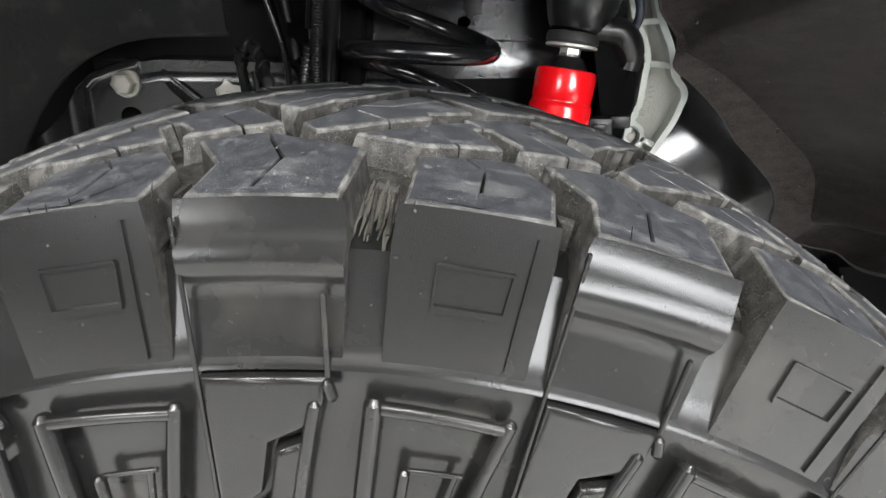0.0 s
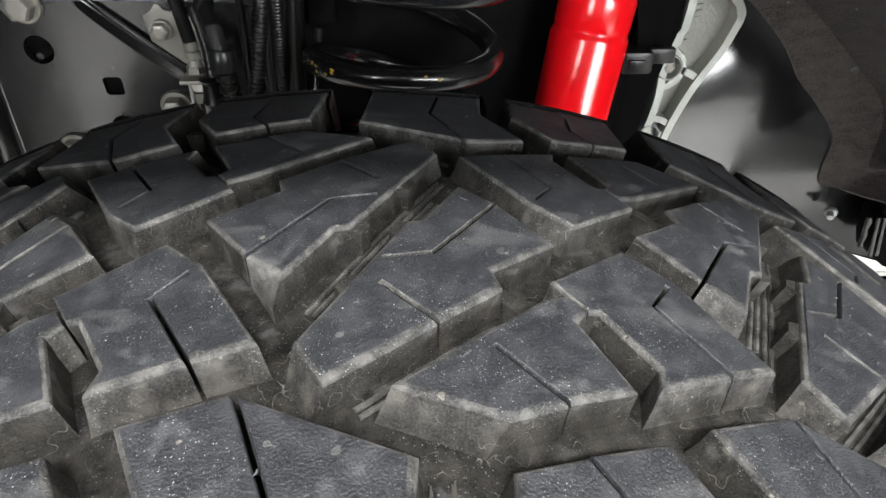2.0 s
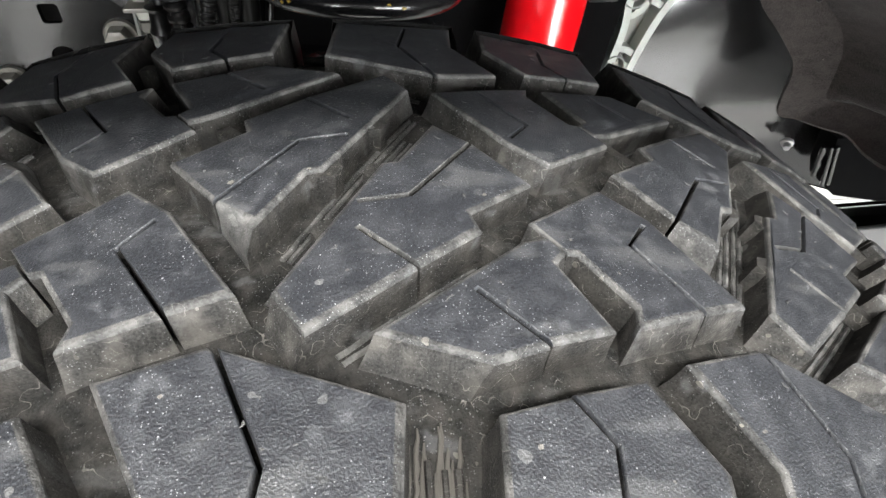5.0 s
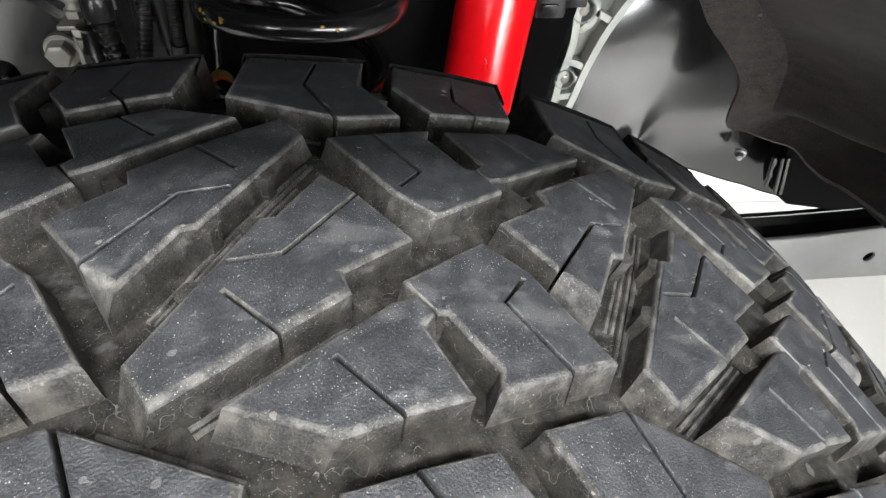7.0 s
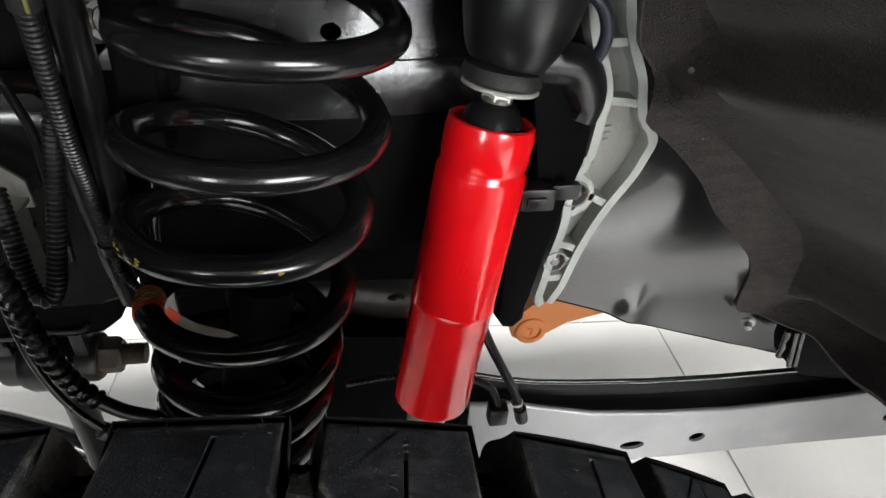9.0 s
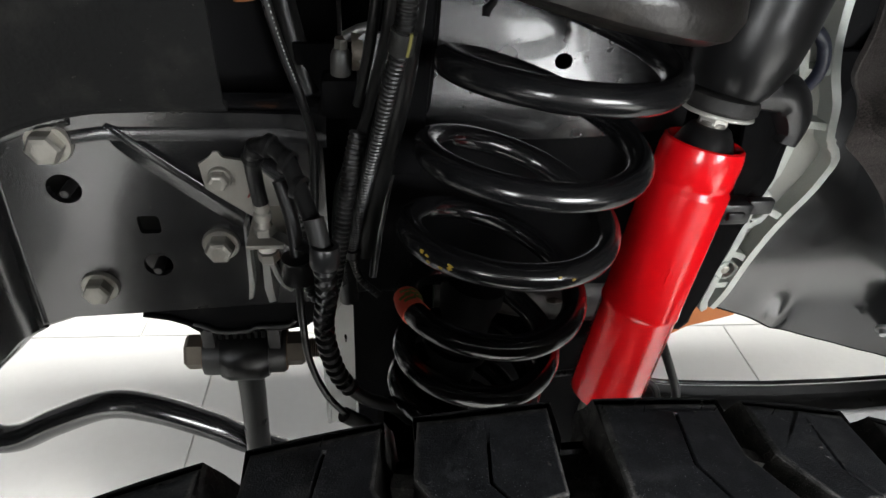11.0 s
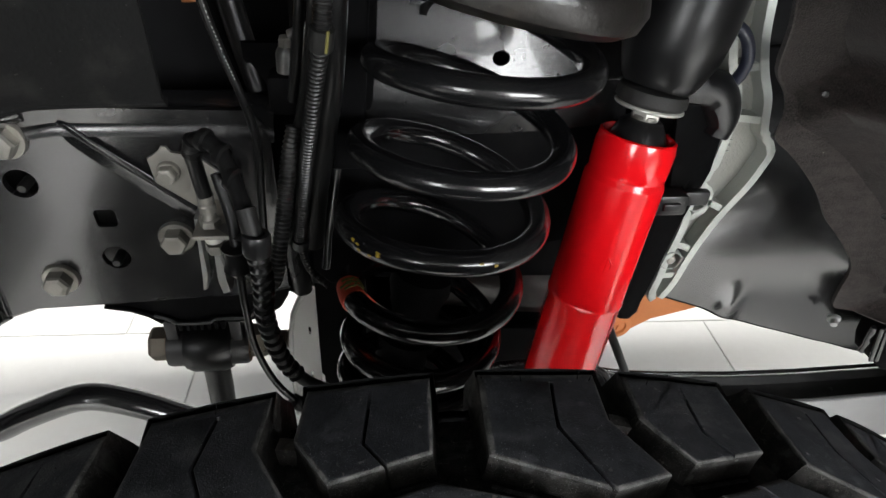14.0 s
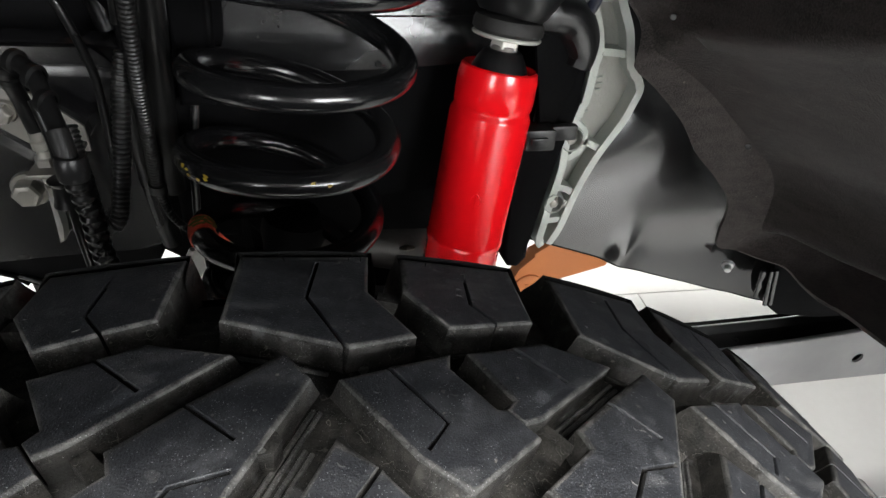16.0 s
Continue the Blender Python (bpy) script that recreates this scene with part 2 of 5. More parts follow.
VALVE_METAL = paint("oxidised_grey_alloy", (0.16, 0.16, 0.155), 0.4, metal=0.6, grain=350, relief=0.4, dust=(0.2, 0.15, 0.1), dusty=0.6, spread=0.3)
TAPE_RED = paint("orange_red_marking_tape", (0.66, 0.075, 0.035), 0.55, grain=200, relief=0.6, dust=(0.08, 0.05, 0.02), dusty=0.9, spread=0.25)
OLIVE_PRINT = paint("olive_print", (0.12, 0.13, 0.02), 0.5)
YELLOW = paint("yellow_paint_mark", (0.36, 0.24, 0.02), 0.55, grain=300, relief=0.5, dust=(0.05, 0.04, 0.02), dusty=0.9, spread=0.3)
PAPER = paint("grey_white_label_paper", (0.20, 0.185, 0.16), 0.7, grain=250, relief=0.5, spread=0.3)
YELLOW_DULL = paint("faded_yellow_print", (0.10, 0.09, 0.02), 0.6)
RED_MARK = paint("red_inspection_mark", (0.40, 0.06, 0.06), 0.6)
WHITE_PRINT = paint("pale_printed_marks", (0.30, 0.30, 0.28), 0.6)
# Near-black fill that puts the darkness of gaps into the colour.
DARK_VOID = paint("dark_gap_black", (0.009, 0.009, 0.0095), 0.9, spec=0.08, dusty=0.05)
MOUNT_PAINT = paint("satin_black_mount_paint", (0.009, 0.009, 0.0095), 0.34, coat=0.0, grain=700, relief=0.1, dusty=0.25, spec=0.4)
DIRTY_STEEL = paint("dirty_brown_grey_steel", (0.020, 0.018, 0.0165), 0.34, metal=0.2, grain=300, relief=0.4, dust=(0.16, 0.13, 0.10), dusty=0.8, spread=0.3)
TILE = tile_floor("white_porcelain_tile")
GROUT = paint("grey_tile_grout", (0.55, 0.55, 0.53), 0.9)
CEILING_PAINT = paint("off_white_ceiling_paint", (0.5, 0.5, 0.49), 0.8, spread=0.03, dusty=0.0)
# Dark tone keeps bounce and reflections from the unseen walls low.
WALL_PAINT = paint("dark_grey_wall_paint", (0.11, 0.11, 0.115), 0.8, grain=200, relief=0.1, spread=0.03, dusty=0.0)
# Glow of the added window-shaped panels, not a known opening.
PANEL_GLOW = glow("window_daylight", (0.95, 0.98, 1.0), 5.0)
LAMP_GLOW = glow("added_lamp_diffuser", (1.0, 0.985, 0.95), 14.0)
FRAME_WHITE = paint("white_panel_frame", (0.72, 0.72, 0.70), 0.4)

# ---- building helpers ----
ORIGIN = {}


def thing(name, at, label, category, group="", kind=""):
    ob = new(name)
    ob.empty_display_size = 0.02
    ob.location = at
    ORIGIN[ob.name] = Vector(at)
    return tagged(ob, label, category, group, kind)


def finish(bm, name, mats, smooth):
    me = bpy.data.meshes.new(name)
    bmesh.ops.recalc_face_normals(bm, faces=bm.faces)
    bm.to_mesh(me)
    bm.free()
    for m in (mats if isinstance(mats, (list, tuple)) else [mats]):
        me.materials.append(m)
    if smooth:
        me.polygons.foreach_set("use_smooth", [True] * len(me.polygons))
        me.set_sharp_from_angle(angle=radians(38))
    return me


def part(name, bm, mats, parent, label="", smooth=True):
    """Links a bmesh, given in world metres, as one mesh under parent."""
    o = ORIGIN[parent.name]
    bmesh.ops.translate(bm, verts=bm.verts, vec=-o)
    ob = new(name, finish(bm, name, mats, smooth))
    ob.parent = parent
    ORIGIN[ob.name] = o
    return tagged(ob, label)


def lone(name, bm, mats, label, category, group="", kind="", smooth=True):
    """A top-level thing or piece of the setting that is a single mesh."""
    ob = new(name, finish(bm, name, mats, smooth))
    ORIGIN[ob.name] = Vector((0, 0, 0))
    return tagged(ob, label, category, group, kind)


def smooth_path(pts, steps=8):
    """A Catmull-Rom curve through the points."""
    p = [Vector(q) for q in pts]
    p = [2 * p[0] - p[1], *p, 2 * p[-1] - p[-2]]
    out = []
    for i in range(1, len(p) - 2):
        a, b, c, d = p[i - 1:i + 3]
        for k in range(steps):
            t = k / steps
            out.append(0.5 * (2 * b + (c - a) * t + (2 * a - 5 * b + 4 * c - d) * t * t + (3 * b - a - 3 * c + d) * t ** 3))
    out.append(p[-2])
    return out


def even_path(path, step):
    out, left = [path[0].copy()], step
    for a, b in zip(path, path[1:]):
        d = (b - a).length
        at = left
        while at <= d:
            out.append(a.lerp(b, at / d))
            at += step
        left = at - d
    return out


def tube(path, radius, seg=12, bm=None, flat=1.0):
    """A closed sweep; radius is a number or one a point; flat squeezes the section sideways."""
    bm = bm or bmesh.new()
    path = [Vector(p) for p in path]
    side, rings = None, []
    for i, p in enumerate(path):
        d = (path[min(i + 1, len(path) - 1)] - path[max(i - 1, 0)]).normalized()
        if side is None:
            side = d.cross(Vector((0, 0, 1)) if abs(d.z) < 0.9 else Vector((0, 1, 0))).normalized()
        side = (side - d * side.dot(d)).normalized()
        up = d.cross(side)
        r = radius[i] if isinstance(radius, (list, tuple)) else radius
        rings.append([bm.verts.new(p + r * (math.cos(2 * math.pi * k / seg) * side + flat * math.sin(2 * math.pi * k / seg) * up)) for k in range(seg)])
    for a, b in zip(rings, rings[1:]):
        for k in range(seg):
            bm.faces.new((a[k], a[(k + 1) % seg], b[(k + 1) % seg], b[k]))
    bm.faces.new(rings[0][::-1])
    bm.faces.new(rings[-1])
    return bm


def corrugated(path, radius, pitch=0.004, depth=0.0009, seg=12):
    fine = even_path(path, pitch / 4)
    wave = (0.0, 1.0, 1.0, 0.0)
    return tube(fine, [radius - depth * (1 - wave[i % 4]) for i in range(len(fine))], seg)


def lathe(profile, base, axis, seg=40, bm=None, start=0.0, turn=2 * math.pi):
    """Turns (radius, height) pairs round an axis from base."""
    bm = bm or bmesh.new()
    base, axis = Vector(base), Vector(axis).normalized()
    q = axis.to_track_quat("Z", "Y")
    full = abs(turn - 2 * math.pi) < 1e-6
    n = seg if full else seg + 1
    rings = []
    for r, h in profile:
        if r < 1e-6:
            rings.append([bm.verts.new(base + axis * h)])
        else:
            rings.append([bm.verts.new(base + q @ Vector((r * math.cos(start + turn * k / seg), r * math.sin(start + turn * k / seg), h))) for k in range(n)])
    for a, b in zip(rings, rings[1:]):
        for k in range(n if full else n - 1):
            j = (k + 1) % n
            vs = [a[0] if len(a) == 1 else a[k], a[0] if len(a) == 1 else a[j], b[0] if len(b) == 1 else b[j], b[0] if len(b) == 1 else b[k]]
            vs = list(dict.fromkeys(vs))
            if len(vs) > 2:
                bm.faces.new(vs)
    return bm


def plate(outline, y0, y1, edge=0.0015, bm=None, segments=2):
    """An (x, z) outline with thickness from y0 to y1, its rims rounded. y0 or y1 may be functions of x and z."""
    bm = bm or bmesh.new()
    f0 = y0 if callable(y0) else (lambda x, z: y0)
    f1 = y1 if callable(y1) else (lambda x, z: y1)
    a = [bm.verts.new((x, f0(x, z), z)) for x, z in outline]
    b = [bm.verts.new((x, f1(x, z), z)) for x, z in outline]
    n = len(outline)
    fs = [bm.faces.new(a), bm.faces.new(b[::-1])]
    for i in range(n):
        bm.faces.new((a[i], b[i], b[(i + 1) % n], a[(i + 1) % n]))
    if edge:
        es = list({e for f in fs for e in f.edges})
        bmesh.ops.bevel(bm, geom=es, offset=edge, segments=segments, affect="EDGES", profile=0.5)
    return bm


def box(lo, hi, edge=0.0, bm=None, segments=2):
    bm = bm or bmesh.new()
    made = bmesh.ops.create_cube(bm, size=1.0)["verts"]
    for v in made:
        v.co = Vector([(lo[i] + hi[i]) / 2 + v.co[i] * (hi[i] - lo[i]) for i in range(3)])
    if edge:
        es = list({e for v in made for e in v.link_edges})
        bmesh.ops.bevel(bm, geom=es, offset=edge, segments=segments, affect="EDGES", profile=0.5)
    return bm


def sheet(rows, thickness=0.0):
    """A lofted skin through rows of points, given a thickness."""
    bm = bmesh.new()
    vs = [[bm.verts.new(p) for p in row] for row in rows]
    for a, b in zip(vs, vs[1:]):
        for i in range(len(a) - 1):
            bm.faces.new((a[i], a[i + 1], b[i + 1], b[i]))
    if thickness:
        bmesh.ops.recalc_face_normals(bm, faces=bm.faces)
        bmesh.ops.solidify(bm, geom=list(bm.faces), thickness=thickness)
    return bm


def hex_head(base, axis, across, height, dome=0.0):
    """A six-sided bolt head or nut with a chamfered crown."""
    r = across / math.sqrt(3)
    prof = [(0, 0), (r, 0), (r, height * 0.82), (r * 0.86, height), (r * 0.55, height + dome), (0, height + dome)]
    return lathe(prof, base, axis, 6)


def washer(base, axis, radius, height):
    prof = [(0, 0), (radius, 0), (radius, height * 0.5), (radius * 0.94, height), (0, height)]
    return lathe(prof, base, axis, 32)


def flange_bolt(parent, at, axis, radius, across, height, mat=None, name="bolt"):
    mat = mat or ZINC
    at, axis = Vector(at), Vector(axis).normalized()
    head = part(name, hex_head(at + axis * 0.003, axis, across, height, 0.0006), mat, parent, "zinc-plated hexagon bolt head", smooth=False)
    part("washer", washer(at, axis, radius, 0.0038), mat, head)
    return head


OUT = Vector((0, -1, 0))

# ---- setting ----
lone("ground", box((-ROOM_X, ROOM_FRONT, -0.25), (ROOM_X, ROOM_BACK, GROUND_Z - 0.004)), GROUT, "grey grout bed under the floor tiles", "floor", kind="structure", smooth=False)
floor = thing("floor", (0, 0, GROUND_Z), "glossy white porcelain floor tiles laid in offset rows", "floor", kind="structure")
# Unseen room added round the vehicle, its walls dark to limit bounce.
for x in (-ROOM_X, ROOM_X):
    lone("wall_west" if x < 0 else "wall_east", box((x - 0.1, ROOM_FRONT, GROUND_Z), (x + 0.1, ROOM_BACK, ROOM_Z)), WALL_PAINT, "unseen dark grey wall added to close the room", "wall", kind="structure", smooth=False)
lone("wall_north", box((-ROOM_X, ROOM_BACK - 0.1, GROUND_Z), (ROOM_X, ROOM_BACK + 0.1, ROOM_Z)), WALL_PAINT, "unseen dark grey wall added to close the room", "wall", kind="structure", smooth=False)
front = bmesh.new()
spans = [-ROOM_X] + [e for a, b, w in ADDED_WINDOWS for e in (a, b)] + [ROOM_X]
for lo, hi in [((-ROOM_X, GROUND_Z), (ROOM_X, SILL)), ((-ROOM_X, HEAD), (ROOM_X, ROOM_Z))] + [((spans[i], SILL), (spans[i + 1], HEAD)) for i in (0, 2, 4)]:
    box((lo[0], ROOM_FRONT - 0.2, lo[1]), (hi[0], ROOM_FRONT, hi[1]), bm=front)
lone("wall_south", front, WALL_PAINT, "unseen dark grey wall with two openings for the added glowing panels", "wall", kind="structure", smooth=False)
lone("ceiling", box((-ROOM_X, ROOM_FRONT, ROOM_Z), (ROOM_X, ROOM_BACK, ROOM_Z + 0.1)), CEILING_PAINT, "unseen pale ceiling added to close the room", "ceiling", kind="structure", smooth=False)
# Added glowing panels, built as framed windows out of view.
for i, (a, b, w) in enumerate(ADDED_WINDOWS):
    win = thing(f"window_{i + 1}", ((a + b) / 2, ROOM_FRONT, 1.45), "glowing panel in a white frame, added unseen as a light source", "window", kind="structure")
    part("pane", box((a, ROOM_FRONT - 0.12, SILL), (b, ROOM_FRONT - 0.1, HEAD)), PANEL_GLOW, win, smooth=False)
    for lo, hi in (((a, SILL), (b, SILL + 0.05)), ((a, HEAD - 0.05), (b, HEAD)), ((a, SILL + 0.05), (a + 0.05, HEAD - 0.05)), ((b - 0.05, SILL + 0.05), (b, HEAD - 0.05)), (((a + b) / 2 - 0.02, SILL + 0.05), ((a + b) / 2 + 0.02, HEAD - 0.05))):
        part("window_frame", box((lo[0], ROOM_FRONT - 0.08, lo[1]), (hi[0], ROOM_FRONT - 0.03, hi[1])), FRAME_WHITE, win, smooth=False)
# Bodies of the added, unseen ceiling panels.
for x, y, watts in ADDED_CEILING_LIGHTS:
    lamp = thing("added_ceiling_light", (x, y, ROOM_Z), "unseen ceiling light panel added to brighten floor and tyre", "ceiling light", "ceiling lights")
    part("frame", box((x - 0.62, y - 0.18, ROOM_Z - 0.04), (x + 0.62, y + 0.18, ROOM_Z), 0.004), FRAME_WHITE, lamp)
    part("diffuser", box((x - 0.58, y - 0.14, ROOM_Z - 0.05), (x + 0.58, y + 0.14, ROOM_Z - 0.042)), LAMP_GLOW, lamp, smooth=False)

# ---- tyre ----
CX, CZ, YC, RC = -0.055, 0.400, 0.306, 0.418
COUNT = 20
PITCH = 2 * math.pi / COUNT
tyre = thing("tyre", (CX, YC, CZ), "large black all-terrain tyre with dusty chunky tread blocks", "tyre")
tyre.rotation_euler = (radians(1.8), 0, 0)


def on_tread(u, v, h):
    """Millimetres along the tread, across it and up from its face, as a place in the tyre's own axes."""
    u, v, h = u / 1000, v / 1000, h / 1000
    r = RC - v * v / 1.4 + h
    return Vector((r * math.sin(u / RC), v, r * math.cos(u / RC)))


def groove_floor(v):
    """How far the floor of the grooves lies below the block faces, deeper towards the shoulders."""
    v = abs(v)
    return -10.8 - 4.8 * min(1.0, max(0.0, (v - 58) / 40)) - max(0.0, v - 100) ** 2 * 0.035


def with_sipes(outline, sipes, width=0.75):
    """Cuts thin slits, each from one edge of the outline inwards; returns points, which lie in a slit, and the outline edge that follows each."""
    pts = [(Vector(p), False, i) for i, p in enumerate(outline)]
    for edge_index, line in sorted(sipes, key=lambda s: -s[0]):
        line = [Vector(p) for p in line]
        one, two = [], []
        for i, p in enumerate(line):
            d = (line[min(i + 1, len(line) - 1)] - line[max(i - 1, 0)]).normalized()
            n = Vector((-d.y, d.x)) * width / 2
            one.append((p + n, True, -1)), two.append((p - n, True, -2))
        a = pts[edge_index][0]
        if (one[0][0] - a).length > (two[0][0] - a).length:
            one, two = two, one
        two[0] = (two[0][0], True, edge_index)
        pts[edge_index + 1:edge_index + 1] = one + two[::-1]
    return pts


def grow(pts, by):
    """Moves each edge of an outline outwards (minus: inwards) by its own amount and meets them again at the corners."""
    n = len(pts)
    turn = sum(pts[i].x * pts[(i + 1) % n].y - pts[(i + 1) % n].x * pts[i].y for i in range(n))
    s = 1 if turn > 0 else -1
    out = []
    for i in range(n):
        a, b, c = pts[i - 1], pts[i], pts[(i + 1) % n]
        d1, d2 = (b - a).normalized(), (c - b).normalized()
        n1, n2 = Vector((d1.y, -d1.x)) * s, Vector((d2.y, -d2.x)) * s
        o1, o2 = by[i - 1], by[i]
        det = n1.x * n2.y - n1.y * n2.x
        if abs(det) < 0.3:
            m = (n1 * o1 + n2 * o2) / 2
        else:
            m = Vector((o1 * n2.y - o2 * n1.y, n1.x * o2 - n2.x * o1)) / det
        most = 2.2 * max(abs(o1), abs(o2))
        out.append(b + (m if m.length <= most or m.length == 0 else m.normalized() * most))
    return out


def tread_block(outline, sipes, depth=16.2, flare=2.4, facets=None, nips=None, rounds=None, pale_slit=False, soft=1.35):
    """A tread block: rounded rim, hollowed walls, some with a sloped facet, slits cut in; nips take a corner off the face (corner: shift, depth); the shoulder side stays straight."""
    bm = bmesh.new()
    facets, nips, rounds = facets or {}, nips or {}, rounds or {}
    pts = with_sipes(outline, sipes, 1.1)
    flat, n = [p for p, s, e in pts], len(pts)
    shoulder = [p.y < -114 for p in flat]
    rims, spread, sloped, nip = [], [], [], []
    for i, (p, s, e) in enumerate(pts):
        straight = shoulder[i] and shoulder[(i + 1) % n]
        rims.append(0.4 if e < 0 else rounds.get(e, soft))
        spread.append(0.0 if e < 0 or straight else facets.get(e, flare))
        sloped.append(e in facets)
        nip.append(nips.get(e) if not s else None)
    lean = lambda h: [0.18 * -h if o else 0.0 for o in shoulder]
    rings = []
    levels = [([-r * 1.55 for r in rims], 0.0), ([-r for r in rims], 0.0), ([-r * 0.5 for r in rims], -0.134 * soft), ([-r * 0.134 for r in rims], -0.5 * soft), ([0.0] * n, -soft)]
    for share in (0.3, 0.6, 0.85, 1.0):
        levels.append(([w * (share if f else share ** 1.9) for w, f in zip(spread, sloped)], -soft - (depth - soft) * share))
    for grown, h in levels:
        places = grow(flat, grown)
        for i in range(n):
            if nip[i]:
                places[i] = places[i] + Vector(nip[i][0]) * max(0.0, 1 + h / nip[i][1])
        rings.append([bm.verts.new(on_tread(p.x, p.y - e, h)) for p, e in zip(places, lean(h))])
    top = bm.faces.new(rings[0])
    for ring, (a, b) in enumerate(zip(rings, rings[1:])):
        for i in range(n):
            j = (i + 1) % n
            f = bm.faces.new((a[i], a[j], b[j], b[i]))
            slit = pts[i][2] < 0 and not (pale_slit and pts[i][2] == -2)
            f.material_index = 0 if ring == 0 or slit and ring < 4 else 3 if ring < 4 or nip[i] and ring < 6 else 2 if shoulder[i] and shoulder[j] else 4 if sloped[i] and spread[i] > 1 else 1
    bmesh.ops.triangulate(bm, faces=[top], ngon_method="EAR_CLIP")
    return bm


def side(u, w, h):
    """A place on the near sidewall: along, outwards from the middle plane and below the tread face, in millimetres."""
    r = RC + h / 1000
    return Vector((r * math.sin(u / 1000 / RC), -w / 1000, r * math.cos(u / 1000 / RC)))


def skirt(bm, u0, u1, profile, inner=100.0, steps=6):
    """The flank of a shoulder block: a profile of (outwards, below) swept along the tyre, with closed ends."""
    rows = []
    spread = lambda h: 2.5 * min(1.0, -h / 16.2)
    for k in range(steps + 1):
        s = k / steps
        rows.append([bm.verts.new(side(u0 + (u1 - u0) * s + (2 * s - 1) * spread(h), w, h)) for w, h in profile])
    for a, b in zip(rows, rows[1:]):
        for i in range(len(profile) - 1):
            bm.faces.new((a[i], a[i + 1], b[i + 1], b[i])).material_index = 2
    for row, u, s in ((rows[0], u0, -1), (rows[-1], u1, 1)):
        back = [bm.verts.new(side(u + s * spread(h), inner, h)) for w, h in profile]
        for i in range(len(profile) - 1):
            bm.faces.new((row[i], row[i + 1], back[i + 1], back[i])).material_index = 1
    return rows


ROUND = [(116.0, -9.0), (116.8, -13.0), (118.2, -17.0), (120.0, -20.0), (122.0, -23.5), (123.2, -27.0), (123.0, -30.5), (121.4, -33.5), (119.8, -35.5), (119.4, -38.0), (120.2, -42.0), (121.8, -48.0), (123.8, -56.0), (125.5, -61.0)]
FLAT = [(116.0, -9.0), (118.4, -22.0), (120.7, -35.0), (123.1, -48.0), (125.5, -61.0)]

SHOULDER_A = [(-36, -64), (-13, -58), (28, -74), (24.5, -114.5), (-25, -114.5), (-22, -89)]
SHOULDER_B = [(47, -77), (83, -69), (96, -90), (93, -114.5), (44, -114.5)]
INNER_A = [(22, -57), (61, -29), (67.9, -26.7), (72.3, -32.7), (69, -36), (79.5, -56.5), (48, -65.5)]
INNER_B = [(64.6, -21.4), (90, -4), (103, -15), (122.5, -44.5), (85.5, -55.5), (87, -48.8), (75.6, -32.4), (72.9, -32.4)]
CENTRE = [(-1, -45), (26, 2.1), (30.5, 3.0), (45, 28.3), (55, 12.5), (69, -5), (49, -19), (51, -26), (7, -57)]
mesh_kinds = []
bm = tread_block(SHOULDER_A, [(1, [(-11.5, -58.6), (0, -85), (-4.5, -108)])], rounds={1: 1.0, 2: 2.2, 3: 3.0})
skirt(bm, -25, 24.5, ROUND)
mesh_kinds.append(finish(bm, "tread_block", [RUBBER_TOP, RUBBER_EDGE, RUBBER_SIDE, RUBBER_RIM, RUBBER_FACET], True))
bm = tread_block(SHOULDER_B, [(0, [(63.5, -73.1), (71, -84), (67.5, -111)])], rounds={0: 1.0, 2: 1.8, 3: 3.0})
skirt(bm, 44, 93, FLAT)
mesh_kinds.append(finish(bm, "tread_block", [RUBBER_TOP, RUBBER_EDGE, RUBBER_SIDE, RUBBER_RIM, RUBBER_FACET], True))
bm = tread_block(INNER_A, [(5, [(62, -61), (50, -49), (46.5, -45.5)])], flare=1.6, facets={6: 4.5, 3: 5.0, 2: 0.05}, rounds={2: 0.5, 5: 1.8})
mesh_kinds.append(finish(bm, "tread_block", [RUBBER_TOP, RUBBER_EDGE, RUBBER_SIDE, RUBBER_RIM, RUBBER_FACET], True))
bm = tread_block(INNER_B, [(3, [(107.5, -48.9), (92.5, -27), (100.0, -18.0)])], flare=1.6, facets={1: 4.5, 3: 3.6, 7: 0.05}, rounds={3: 1.8, 7: 0.5})
mesh_kinds.append(finish(bm, "tread_block", [RUBBER_TOP, RUBBER_EDGE, RUBBER_SIDE, RUBBER_RIM, RUBBER_FACET], True))
bm = tread_block(CENTRE, [(3, [(53.9, 14.2), (33.2, -12.5), (19.3, -15.2)]), (7, [(33.5, -38.6), (19, -25)])], flare=2.0, facets={8: 6.5}, nips={3: ((-2.4, -4.9), 5.5)}, rounds={7: 2.2}, pale_slit=True)
mesh_kinds.append(finish(bm, "tread_block", [RUBBER_TOP, RUBBER_EDGE, RUBBER_SIDE, RUBBER_RIM, RUBBER_FACET], True))
FLIP = Matrix.Rotation(0.018 / RC, 4, "Y") @ Matrix.Translation((0, 0.001, 0)) @ Matrix.Rotation(math.pi, 4, "Z") @ Matrix.Rotation(-0.018 / RC, 4, "Y")
RNG = random.Random(4)


def on_tyre(name, mesh, m, label=""):
    ob = new(name, mesh)
    ob.parent = tyre
    ob.matrix_basis = m
    return tagged(ob, label)


for k in range(COUNT):
    turn_k = Matrix.Rotation(k * PITCH, 4, "Y")
    for me in mesh_kinds:
        on_tyre("tread_block", me, turn_k)
        on_tyre("tread_block", me, turn_k @ FLIP)

# carcass under the blocks
belt = [(v, groove_floor(v)) for v in range(-112, 113, 8)]
